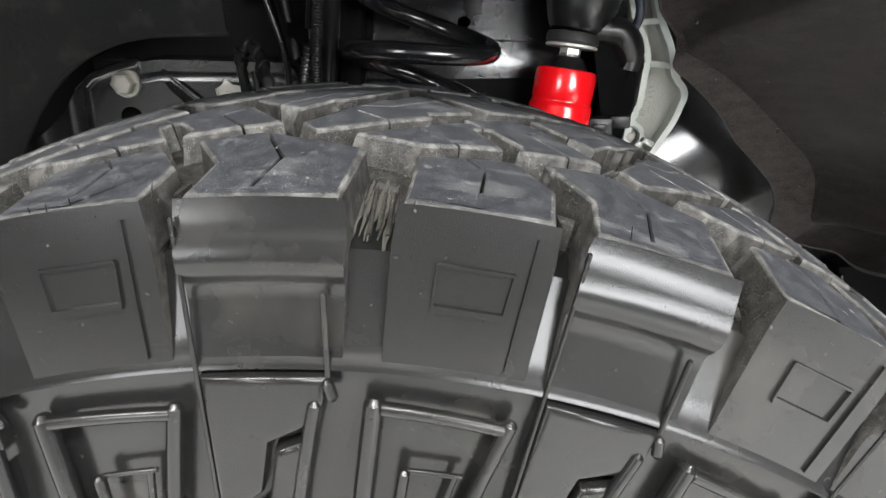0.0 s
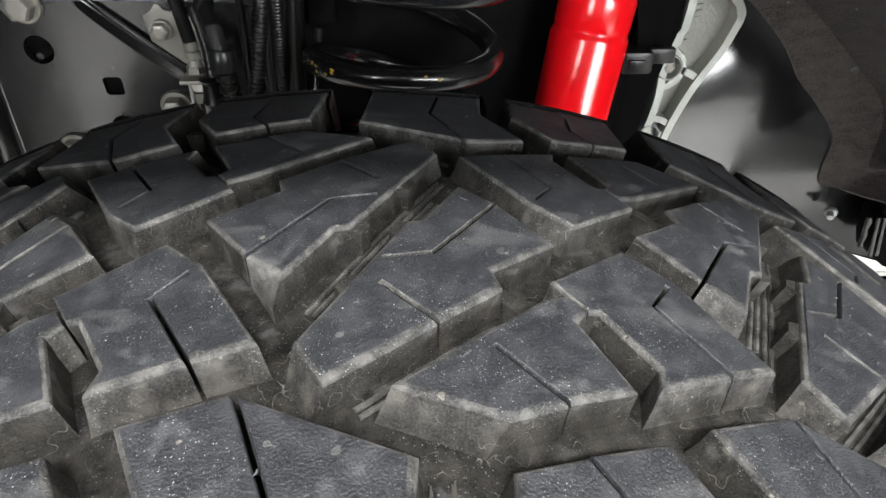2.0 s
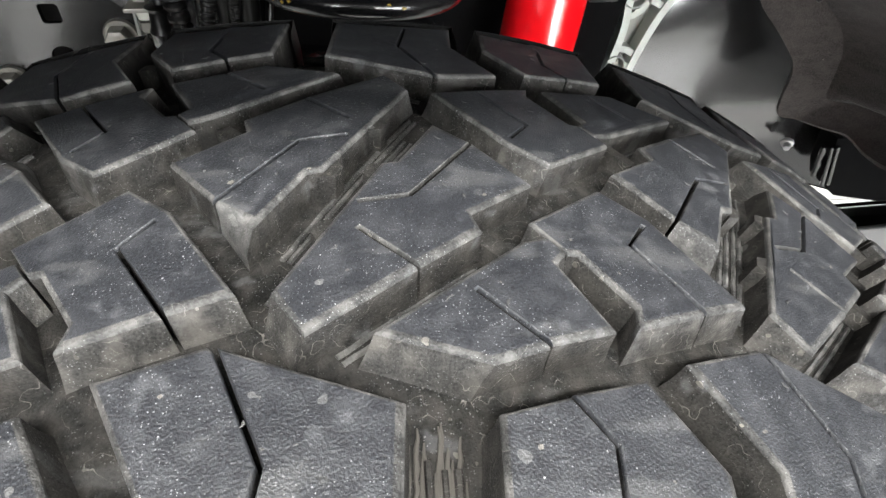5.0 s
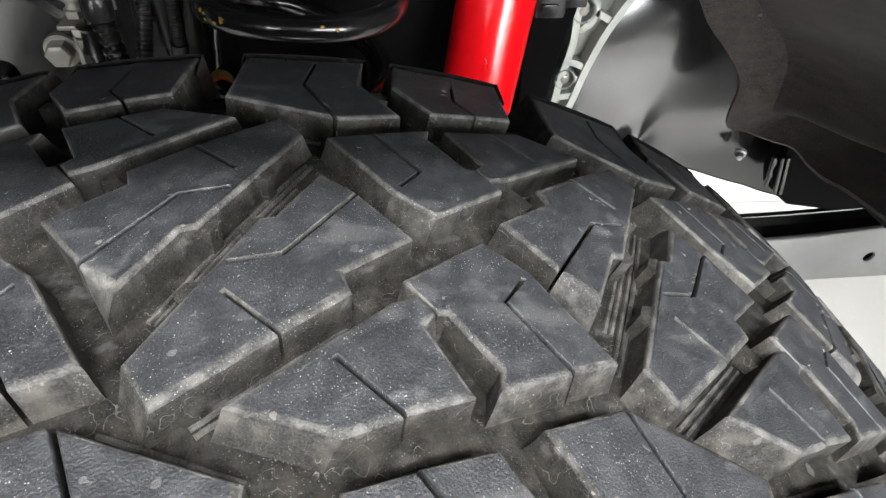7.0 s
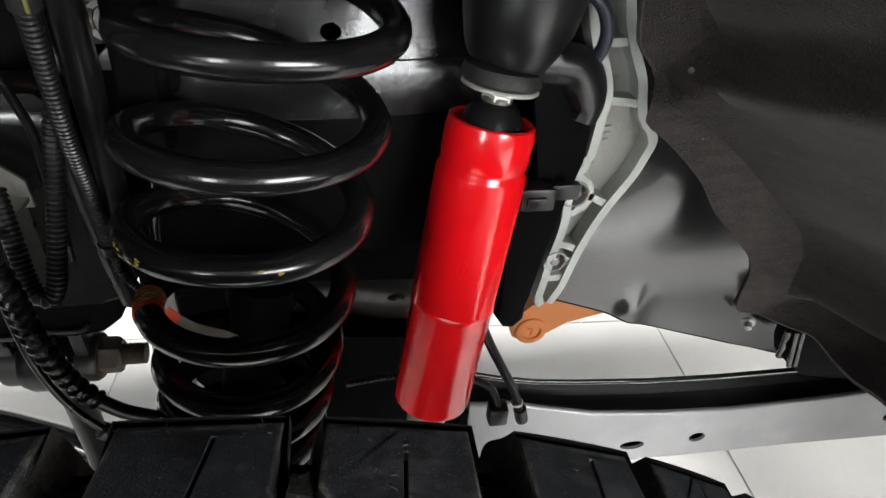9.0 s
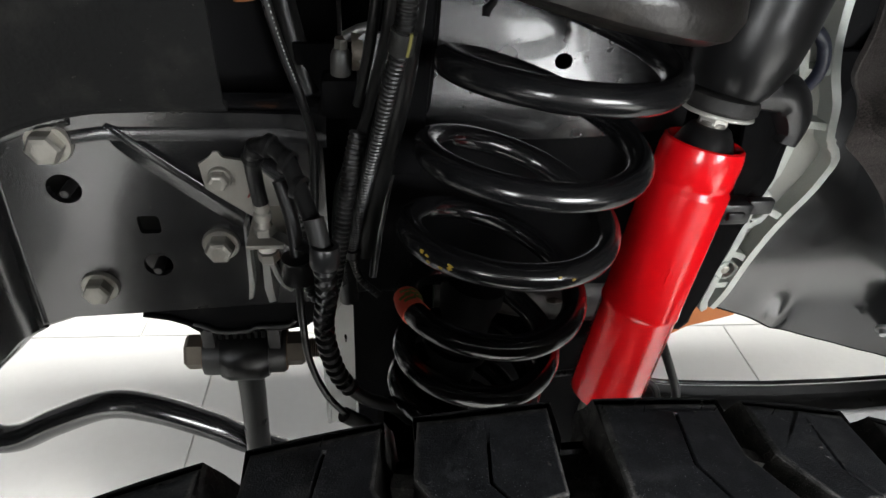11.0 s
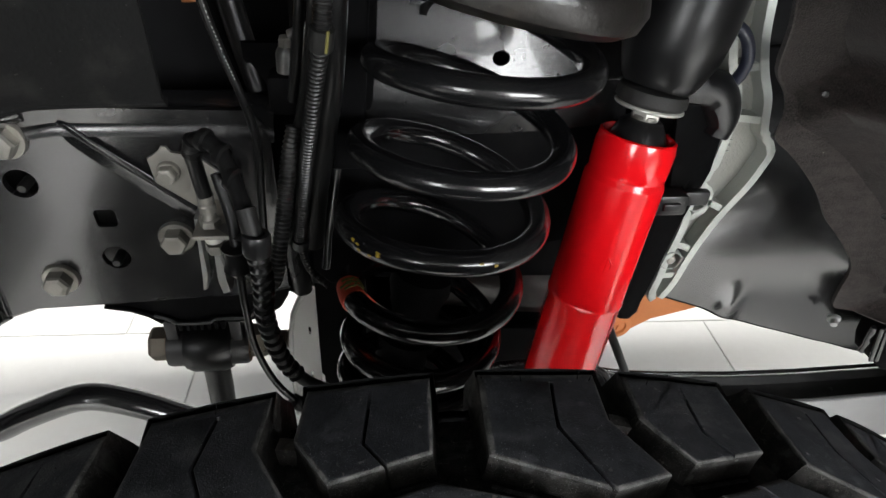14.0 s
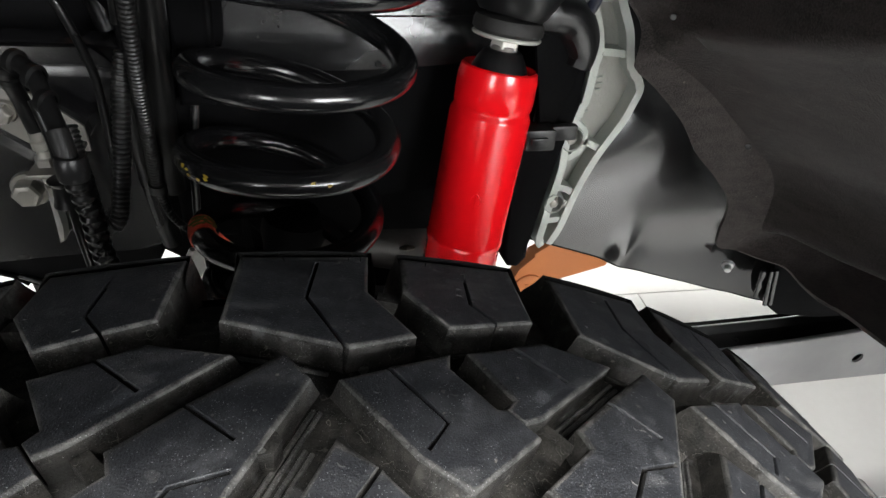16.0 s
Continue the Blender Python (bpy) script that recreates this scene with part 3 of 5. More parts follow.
flank = [(111.6, -27), (114.2, -35), (117.4, -43), (120.8, -51), (124.6, -59), (126.5, -60.5), (127.3, -62.5), (124.0, -64.0), (124.2, -76), (126.5, -92), (130.5, -112), (134, -135), (130, -160), (120, -185), (110, -198), (96, -204)]
prof = [(-w, h) for w, h in flank[::-1]] + [(v, h - 1000 * (v / 1000) ** 2 / 1.4) for v, h in belt] + flank
bm = bmesh.new()
SEG = 240
rings = []
for v, h in prof:
    r = RC + h / 1000
    rings.append([bm.verts.new((r * math.sin(2 * math.pi * k / SEG), v / 1000, r * math.cos(2 * math.pi * k / SEG))) for k in range(SEG)])
for i, (a, b) in enumerate(zip(rings, rings[1:])):
    for k in range(SEG):
        f = bm.faces.new((a[k], a[(k + 1) % SEG], b[(k + 1) % SEG], b[k]))
        f.material_index = 0 if len(flank) + 1 < i < len(flank) + len(belt) - 2 else 1
carcass = new("carcass", finish(bm, "carcass", [RUBBER_CAST, RUBBER_SIDE], True))
carcass.parent = tyre

# ribs in the wide shoulder grooves, lugs on the sidewall
def flat_lug(points, w0, lift, bm=None):
    """A raised pad on the sidewall with rounded shoulders; points are (along, below)."""
    bm = bm or bmesh.new()
    base = lambda h: w0 + (-62 - h) * 0.16
    flat = [Vector(p) for p in points]
    n = len(points)
    rings = []
    for inset, up in ((0.0, -6.0), (0.0, lift - 2.2), (-0.3, lift - 1.1), (-1.1, lift - 0.3), (-2.2, lift), (-3.2, lift)):
        rings.append([bm.verts.new(side(p.x, base(p.y) + up, p.y)) for p in grow(flat, [inset] * n)])
    for a, b in zip(rings, rings[1:]):
        for i in range(n):
            bm.faces.new((a[i], a[(i + 1) % n], b[(i + 1) % n], b[i]))
    bm.faces.new(rings[-1])
    return bm


def bar_lug(p, q, width, lift, bm=None):
    """A half-round bar moulded on the sidewall from p to q, with rounded ends."""
    p, q = Vector(p), Vector(q)
    d = (q - p).normalized()
    line = [p - d * width * 0.3, p, *[p.lerp(q, k / 6) for k in range(1, 6)], q, q + d * width * 0.3]
    base = lambda h: 125.5 + (-62 - h) * 0.16
    return tube([side(a.x, base(a.y) + lift - width * 0.45, a.y) for a in line], [width / 4000] + [width / 2000] * 7 + [width / 4000], 12, bm)


lug_meshes = []
lug_meshes.append(("sidewall_lug", finish(flat_lug([(-26, -64), (22, -64), (20, -80), (-2, -88), (-6, -106), (-26, -116)], 125.5, 3.2), "sidewall_lug", RUBBER_SIDE, True)))
lug_meshes.append(("sidewall_lug", finish(flat_lug([(0, -91), (16, -86), (8, -126), (-18, -130), (-24, -121), (-4, -110)], 125.5, 3.0), "sidewall_lug", RUBBER_SIDE, True)))
rib = bmesh.new()
for p, q, wd in (((43, -74), (92, -76), 5.0), ((40, -73), (37, -130), 7.0), ((94, -74), (79, -130), 5.5), ((56, -96), (80, -96), 2.0), ((55, -96), (54, -120), 4.0), ((55, -120), (72, -120), 4.0), ((77, -96), (72, -118), 2.5), ((-27, -14), (-27, -120), 1.6), ((20, -38), (22, -66), 2.2), ((22, -66), (24, -71), 4.0), ((17, -74), (6, -128), 5.0)):
    bar_lug(p, q, wd, 4.6 if wd > 3 else 2.4, rib)
lug_meshes.append(("sidewall_rib", finish(rib, "sidewall_rib", RUBBER_SIDE, True)))
stamp = bmesh.new()
for p, q, wide in (((57, -26), (83, -26), 0.7), ((57, -26), (57, -40), 0.7), ((57, -40), (82, -40), 1.8), ((83, -26), (82, -40), 0.7), ((88, -14), (87, -58), 0.45)):
    p, q = Vector(p), Vector(q)
    d = (q - p).normalized()
    n = Vector((-d.y, d.x)) * wide
    out_w = lambda h: 114.4 + (-h) * 0.182
    lo = [stamp.verts.new(side(a.x, out_w(a.y) - 3, a.y)) for a in (p + n, q + n, q - n, p - n)]
    hi = [stamp.verts.new(side(a.x, out_w(a.y) + 1.3, a.y)) for a in (p + n * 0.6, q + n * 0.6, q - n * 0.6, p - n * 0.6)]
    for i in range(4):
        stamp.faces.new((lo[i], lo[(i + 1) % 4], hi[(i + 1) % 4], hi[i]))
    stamp.faces.new(hi)
lug_meshes.append(("moulded_frame", finish(stamp, "moulded_frame", RUBBER_SIDE, False)))
eject = bmesh.new()
for u, v0, v1, r in ((33, -80, -106, 0.9), (36.5, -82, -104, 0.7), (39.5, -82, -106, 1.0)):
    tube([on_tread(u, v0 + (v1 - v0) * s / 6, groove_floor(v0 + (v1 - v0) * s / 6) + 0.7 + 0.3 * math.sin(s)) for s in range(7)], [r / 1000] * 7, 6, eject)
for (ua, va), (ub, vb), off in (((-1, -45), (42, 30), 2.6), ((-1, -45), (42, 30), 4.8), ((51, -26), (7, -57), 3.0), ((51, -26), (7, -57), 5.4), ((28, -74), (-13, -58), 4.5), ((83, -69), (47, -77), 4.0)):
    a, b = Vector((ua, va)), Vector((ub, vb))
    d = (b - a).normalized()
    nrm = Vector((-d.y, d.x)) * off
    if ua in (28, 83):
        nrm = Vector((d.y, -d.x)) * off
    strip = bmesh.new()
    tube([on_tread(a.x + nrm.x + d.x * s, a.y + nrm.y + d.y * s, groove_floor(a.y + nrm.y + d.y * s) + 0.3 + 0.2 * math.sin(s * 0.6 + off)) for s in range(3, int((b - a).length) - 2, 3)], 0.0008, 6, strip)
    lug_meshes.append(("groove_ridge", finish(strip, "groove_ridge", RUBBER_RIM, True)))
lug_meshes.append(("groove_rib", finish(eject, "groove_rib", RUBBER_EDGE, True)))
for u0, v0, u1, v1, wd, hh in ((92, -92, 104, -95, 8, -7.0), (52, -22, 60, -31, 7, -5.5)):
    tie = bmesh.new()
    d = Vector((u1 - u0, v1 - v0)).normalized()
    n = Vector((-d.y, d.x)) * wd / 2
    a, b = Vector((u0, v0)), Vector((u1, v1))
    lo = [tie.verts.new(on_tread(p.x, p.y, -16.0)) for p in (a + n, b + n, b - n, a - n)]
    hi = [tie.verts.new(on_tread(p.x, p.y, hh)) for p in (a + n * 0.7, b + n * 0.7, b - n * 0.7, a - n * 0.7)]
    for i in range(4):
        tie.faces.new((lo[i], lo[(i + 1) % 4], hi[(i + 1) % 4], hi[i]))
    tie.faces.new(hi)
    lug_meshes.append(("tie_bar", finish(tie, "tie_bar", RUBBER_EDGE, False)))
# small steps on the long wall of the middle blocks
for s in (0.28, 0.60):
    a, b = Vector((-1, -45)), Vector((42, 30))
    d = (b - a).normalized()
    out = Vector((-d.y, d.x))
    c = a.lerp(b, s)
    foot = [c - d * 4.5 - out * 0.3, c + d * 4.5 - out * 0.3, c + d * 2.0 + out * 3.2, c - d * 2.5 + out * 3.2]
    step = bmesh.new()
    lo = [step.verts.new(on_tread(p.x, p.y, -15.8)) for p in foot]
    hi = [step.verts.new(on_tread(p.x, p.y, -1.6)) for p in foot]
    step.faces.new(hi)
    for i in range(4):
        step.faces.new((lo[i], lo[(i + 1) % 4], hi[(i + 1) % 4], hi[i]))
    lug_meshes.append(("wall_step", finish(step, "wall_step", RUBBER_EDGE, False)))
for k in range(COUNT):
    turn_k = Matrix.Rotation(k * PITCH, 4, "Y")
    for name, me in lug_meshes:
        on_tyre(name, me, turn_k)
        if name in ("tie_bar", "groove_ridge", "wall_step"):
            on_tyre(name, me, turn_k @ FLIP)
# fine moulding whiskers on the shoulders
hair = bmesh.new()
for i in range(14):
    u, v = RNG.uniform(-150, 170), RNG.choice((-113, 113)) + RNG.uniform(-3, 3)
    a = on_tread(u, v, -1.5)
    b = a + Vector((RNG.uniform(-0.0015, 0.0015), RNG.uniform(-0.001, 0.001), RNG.uniform(0.003, 0.006)))
    tube([a, a.lerp(b, 0.5), b], [0.0003, 0.00025, 0.0001], 5, hair)
hairs = new("moulding_whisker", finish(hair, "moulding_whisker", RUBBER_SIDE, True))
hairs.parent = tyre
tagged(hairs, kind="stuff")
# dried mud streaks in one shoulder groove
for i in range(15):
    u = 30.0 + 0.9 * i + RNG.uniform(-0.4, 0.4)
    start, reach = RNG.uniform(72, 88), RNG.uniform(16, 28)
    run = []
    for k in range(9):
        w = start + reach * k / 8
        h = groove_floor(w) - w * w / 1400 if w < 111 else -27 - (w - 111) * 2.6
        run.append(side(u - 0.09 * (w - 70) + RNG.uniform(-0.3, 0.3), w, h + 0.35))
    clod = new("mud_streak", finish(tube(run, [0.0002, 0.0004, 0.0006, 0.0005, 0.0007, 0.0005, 0.0006, 0.0004, 0.0002], 6, flat=0.6), "mud_streak", MUD, True))
    clod.parent = tyre
    tagged(clod, "pale dried mud streak")
# curled rubber nubs left by the mould on the block faces
FACES = [SHOULDER_A, SHOULDER_B, INNER_A, INNER_B, CENTRE]


def inside(p, poly):
    hit = False
    for i in range(len(poly)):
        (ax, ay), (bx, by) = poly[i - 1], poly[i]
        if (ay > p[1]) != (by > p[1]) and p[0] < ax + (p[1] - ay) / (by - ay) * (bx - ax):
            hit = not hit
    return hit


nubs = bmesh.new()
step_mm = PITCH * RC * 1000
while len(nubs.verts) < 200 * 24:
    u, v, flip = RNG.uniform(-40, 125), RNG.uniform(-112, 32), RNG.random() < 0.5
    if not any(inside((u, v), grow([Vector(p) for p in f], [-3] * len(f))) for f in FACES):
        continue
    k, a0, size = RNG.randint(-2, 2), RNG.uniform(0, 6.3), RNG.uniform(0.8, 2.2)
    turn_k = Matrix.Rotation(k * PITCH, 4, "Y") @ (FLIP if flip else Matrix.Identity(4))
    arc = [turn_k @ on_tread(u + size * math.cos(a0 + 0.5 * j), v + size * math.sin(a0 + 0.5 * j), 0.05) for j in range(4)]
    tube(arc, [0.0001, 0.0003, 0.0003, 0.0001], 6, nubs, 0.5)
nub = new("moulding_nub", finish(nubs, "moulding_nub", NUB_GREY, True))
nub.parent = tyre
tagged(nub, "pale curled moulding nubs", kind="stuff")

# ---- coil spring ----
AXIS = Vector((0.2, 0.05, 1.0)).normalized()
SP = Vector((-0.019, 0.605, 0.826))


def spring_axis(z):
    return SP + AXIS * ((z - SP.z) / AXIS.z)


spring = thing("coil_spring", spring_axis(0.60), "thick gloss black suspension coil spring standing beside the shock absorber", "coil spring")
side_x = Vector((1, 0, -AXIS.x / AXIS.z)).normalized()
side_y = AXIS.cross(side_x)
FRONT_Z = [0.579, 0.614, 0.6515, 0.7045, 0.766, 0.8175, 0.8715, 0.920]


def coil_point(turns, radius=0.0650):
    """turns counts from the lowest coil's front."""
    i = max(0, min(len(FRONT_Z) - 2, int(math.floor(turns))))
    z = FRONT_Z[i] + (FRONT_Z[i + 1] - FRONT_Z[i]) * (turns - i)
    a = -math.pi / 2 + 2 * math.pi * turns
    low = min(1.0, max(0.0, (0.755 - z) / 0.13))
    radius -= 0.0125 * low
    return spring_axis(z) + Vector((0.0125, 0.008, 0)) * low + side_x * radius * math.cos(a) + side_y * radius * math.sin(a)


coil = [coil_point(0.1 + 6.45 * i / 420) for i in range(421)]
part("coil", tube(coil, 0.0087, 16), SPRING_PAINT, spring)
wrap = [coil_point(2.752 + 0.058 * i / 10) for i in range(11)]
tape = part("marking_tape", tube(wrap, 0.0093, 16), TAPE_RED, spring, "orange-red paper tape with olive print")
marks = bmesh.new()
for t0, lift in ((2.762, 0.1), (2.766, 0.9), (2.771, -0.4), (2.777, 0.5), (2.782, 1.0), (2.788, -0.2), (2.794, 0.6)):
    c = coil_point(t0)
    along = (coil_point(t0 + 0.01) - c).normalized()
    out = Vector((0.45, -0.75, 0.5))
    out = (out - along * out.dot(along)).normalized()
    up = out.cross(along)
    up = up if up.x < 0 else -up
    face = lambda a: c + (out * math.cos(a) + up * math.sin(a)) * 0.0095
    tube([face(lift - 0.45), face(lift), face(lift + 0.45)], 0.0013, 6, marks, 0.6)
part("print_bar", marks, OLIVE_PRINT, tape)
start = coil_point(2.785) + Vector((0.008, 0.0, -0.004))
tail = []
for i in range(13):
    s = i / 12
    mid = start + Vector((0.034 * s, 0.002 + 0.010 * s, -0.004 - 0.032 * s ** 0.8))
    half = Vector((0.0035 + 0.002 * s, -0.002, 0.0075 - 0.0050 * s))
    tail.append([mid + half * k + Vector((0, 0.0012 * math.sin(7 * s + 2 * k), 0)) for k in (-1, -0.4, 0.3, 1)])
part("tape_end", sheet(tail[:3], 0.0003), TAPE_RED, tape)
part("label_tail", sheet(tail[2:], 0.0003), PAPER, tape, "creased grey-white paper tail")
for t0, n_dabs in ((3.86, 6), (4.02, 2)):
    for k in range(n_dabs):
        a = coil_point(t0 + RNG.uniform(-0.02, 0.03))
        c = spring_axis(a.z)
        n = ((a - c).normalized() * 0.8 + AXIS * RNG.uniform(-0.1, 0.55)).normalized()
        q = n.to_track_quat("Z", "Y")
        dab = bmesh.new()
        dab.faces.new([dab.verts.new(a + n * 0.0085 + q @ Vector((RNG.uniform(0.0008, 0.0026) * math.cos(j * 0.9), RNG.uniform(0.0006, 0.0016) * math.sin(j * 0.9), 0.0004))) for j in range(7)])
        part("paint_mark", dab, YELLOW, spring, "dab of yellow paint")

seat = part("upper_seat", lathe([(0.045, -0.004), (0.060, -0.012), (0.072, -0.013), (0.080, -0.008), (0.083, 0.002), (0.080, 0.012), (0.072, 0.018), (0.045, 0.018)], spring_axis(0.917), AXIS, 56), DIRTY_STEEL, spring, "dirty brown-grey steel seat ring")
part("cup", lathe([(0.0, 0.012), (0.075, 0.014), (0.079, 0.03), (0.079, 0.09), (0.07, 0.10), (0.0, 0.10)], spring_axis(0.917), AXIS, 48), DIRTY_STEEL, seat, "grey steel cup")
STOP = Vector((-0.058, 0.650, 0.56))
stop = thing("bump_stop", STOP, "black rubber bump stop inside the coil", "bump stop")
part("rubber", lathe([(0, -0.06), (0.022, -0.06), (0.024, 0.0), (0.023, 0.085), (0.027, 0.100), (0.026, 0.115), (0.018, 0.123), (0.0, 0.125)], STOP, AXIS, 36), SHADED_BLACK, stop)
part("collar", lathe([(0.021, 0), (0.029, 0.002), (0.029, 0.010), (0.021, 0.012)], STOP + AXIS * 0.04, AXIS, 32), SHADED_BLACK, stop)
part("lower_seat", lathe([(0, -0.012), (0.060, -0.012), (0.064, -0.006), (0.060, 0.0), (0.0, 0.002)], spring_axis(0.565) + Vector((0.016, 0.008, 0)), AXIS, 40), SHADED_BLACK, spring)

# ---- shock absorber ----
TOP, BOT = Vector((0.127, 0.657, 0.797)), Vector((0.0925, 0.633, 0.553))
UPS = (TOP - BOT).normalized()
LEN = (TOP - BOT).length
shock = thing("shock_absorber", BOT, "bright red tubular shock absorber with a black shaft boot", "shock absorber")
R0 = 0.0325
body = [(0, 0), (R0 * 0.97, 0), (R0, 0.004), (R0, LEN * 0.395), (R0 + 0.0008, LEN * 0.40), (R0 + 0.0008, LEN * 0.418), (R0 + 0.0001, LEN * 0.424), (R0, LEN - 0.037), (R0 - 0.0004, LEN - 0.0355), (R0 - 0.0018, LEN - 0.0325), (R0 - 0.0020, LEN - 0.031), (R0 - 0.0018, LEN - 0.0295), (R0 - 0.0013, LEN - 0.028), (R0 - 0.0012, LEN - 0.020), (R0 - 0.0012, LEN - 0.008), (R0 - 0.0026, LEN - 0.001), (R0 - 0.0046, LEN), (R0 - 0.0062, LEN - 0.002), (R0 - 0.0075, LEN - 0.012), (0.0, LEN - 0.014)]
part("body", lathe(body, BOT, UPS, 64), RED_PAINT, shock)
part("boot", lathe([(0.0255, -0.014), (0.0235, -0.008), (0.0215, -0.002), (0.0185, 0.005), (0.0150, 0.0105), (0.013, 0.012), (0.0, 0.012)], TOP, UPS, 40), PLASTIC, shock, "black plastic shaft boot")
part("shaft", lathe([(0, 0.008), (0.009, 0.008), (0.0105, 0.012), (0.0105, 0.015), (0.009, 0.016), (0.009, 0.021), (0, 0.021)], TOP, UPS, 24), ZINC, shock)
part("nut", hex_head(TOP + UPS * 0.0135, UPS, 0.019, 0.0080), BRIGHT, shock, smooth=False)
part("washer", lathe([(0, 0), (0.025, 0), (0.0262, 0.001), (0.0262, 0.002), (0.025, 0.003), (0, 0.0035)], TOP + UPS * 0.021, UPS, 48), BRIGHT, shock, "pale steel washer")
part("bushing", lathe([(0, 0.003), (0.0245, 0.003), (0.0268, 0.0055), (0.0268, 0.0105), (0.0255, 0.014), (0.018, 0.0155), (0, 0.0155)], TOP + UPS * 0.021, UPS, 48), BUSH_RUBBER, shock, "cracked black rubber bushing")
part("lower_sleeve", lathe([(0, -0.03), (0.017, -0.03), (0.017, -0.002), (0.0, -0.002)], BOT, UPS, 32), ZINC, shock)
arrow = bmesh.new()
qa = UPS.to_track_quat("Z", "Y")
fa = math.atan2((qa.inverted() @ Vector((-0.25, -1, 0))).y, (qa.inverted() @ Vector((-0.25, -1, 0))).x)


def on_shock(s, h, lift=0.0001):
    a = fa + s / R0
    return BOT + qa @ Vector(((R0 + lift) * math.cos(a), (R0 + lift) * math.sin(a), h))


for p, q in (((0, 0.140), (0, 0.154)), ((0, 0.154), (-0.004, 0.149)), ((0, 0.154), (0.004, 0.149)), ((-0.004, 0.144), (-0.004, 0.149)), ((0.004, 0.144), (0.004, 0.149))):
    tube([on_shock(*p), on_shock(*q)], 0.0004, 6, arrow)
part("stamped_arrow", arrow, RED_PAINT, shock)

def smooth_flat(a, b, s, steps=5):
    """The line at share s between two flat lines, rounded."""
    return [Vector((q.x, q.z)) for q in smooth_path([(p[0] + (o[0] - p[0]) * s, 0, p[1] + (o[1] - p[1]) * s) for p, o in zip(a, b)], steps)]


mount = thing("shock_mount", (0.14, 0.67, 0.88), "gloss black steel upper shock mount with a folded ear", "bracket")
part("cup", lathe([(0.0, 0.0), (0.024, 0.0), (0.0275, 0.004), (0.031, 0.012), (0.0365, 0.028), (0.0385, 0.05), (0.0385, 0.17), (0.0, 0.17)], TOP + UPS * 0.0365, (UPS + Vector((0.10, 0.05, 0))).normalized(), 48), MOUNT_PAINT, mount)
high = [(0.134, 0.853), (0.1407, 0.8495), (0.1512, 0.8434), (0.1666, 0.8427), (0.1806, 0.8405), (0.1897, 0.8349), (0.1972, 0.8252), (0.2004, 0.8153), (0.1987, 0.8051), (0.1950, 0.7955)]
low = [(0.130, 0.829), (0.1364, 0.8285), (0.1541, 0.8266), (0.1661, 0.8254), (0.1722, 0.8242), (0.1758, 0.8202), (0.1803, 0.8142), (0.1840, 0.8085), (0.1868, 0.8032), (0.1848, 0.7965)]
ear_rows = [[(p.x, 0.651 + 0.010 * abs(2 * s - 1) ** 4 + 9 * max(0, p.x - 0.178) ** 2, p.y) for p in smooth_flat(high, low, s)] for s in (0, 0.04, 0.1, 0.2, 0.4, 0.6, 0.8, 0.9, 0.96, 1)]
part("ear", sheet(ear_rows, -0.006), MOUNT_PAINT, mount)
part("ear_back", plate([(0.150, 0.826), (0.178, 0.822), (0.192, 0.797), (0.186, 0.770), (0.178, 0.745), (0.166, 0.742), (0.160, 0.780)], 0.6565, 0.6605, 0.0015), SHADED_BLACK, mount)
part("arm", tube(smooth_path([(0.150, 0.668, 0.850), (0.158, 0.670, 0.885), (0.166, 0.674, 0.93), (0.176, 0.68, 1.0), (0.18, 0.69, 1.06)], 6), [0.012] + [0.017] * 24, 20), MOUNT_PAINT, mount)

# ---- chassis ----
GALVANISED = paint("galvanised_sheet_steel", (0.30, 0.30, 0.305), 0.34, metal=0.35, grain=160, relief=0.15, dust=(0.5, 0.5, 0.5), dusty=0.6, spread=0.15)
CABLE_BLUE = paint("dark_blue_cable_sheath", (0.014, 0.017, 0.03), 0.4)


def circle(x, z, r, n=20, rz=None, turn=0.0):
    return [(x + r * math.cos(turn + 2 * math.pi * k / n), z + (rz or r) * math.sin(turn + 2 * math.pi * k / n)) for k in range(n)]


def pierced(outline, holes, y0, y1):
    """A flat plate from y0 to y1 with openings that go through it."""
    bm = bmesh.new()
    loops = []
    edges = []
    for loop in [outline, *holes]:
        a = [bm.verts.new((x, y0, z)) for x, z in loop]
        edges += [bm.edges.new((a[i], a[(i + 1) % len(a)])) for i in range(len(a))]
        loops.append(a)
    fill = bmesh.ops.triangle_fill(bm, use_beauty=True, use_dissolve=False, edges=edges)
    faces = [f for f in fill["geom"] if isinstance(f, bmesh.types.BMFace)]
    twin = {v: bm.verts.new((v.co.x, y1, v.co.z)) for a in loops for v in a}
    for f in faces:
        bm.faces.new([twin[v] for v in reversed(f.verts)])
    for a in loops:
        for i in range(len(a)):
            j = (i + 1) % len(a)
            bm.faces.new((a[i], a[j], twin[a[j]], twin[a[i]]))
    return bm


horn = thing("chassis_frame_horn", (-0.28, 0.70, 0.70), "gloss black pressed steel chassis rail end with zinc bolts", "chassis frame")
plate_outline = [(-0.395, 0.772), (-0.38, 0.786), (-0.362, 0.793), (-0.33, 0.801), (-0.305, 0.8035), (-0.17, 0.800), (-0.155, 0.785), (-0.155, 0.63), (-0.175, 0.622), (-0.243, 0.620), (-0.32, 0.617), (-0.375, 0.6155), (-0.401, 0.607)]
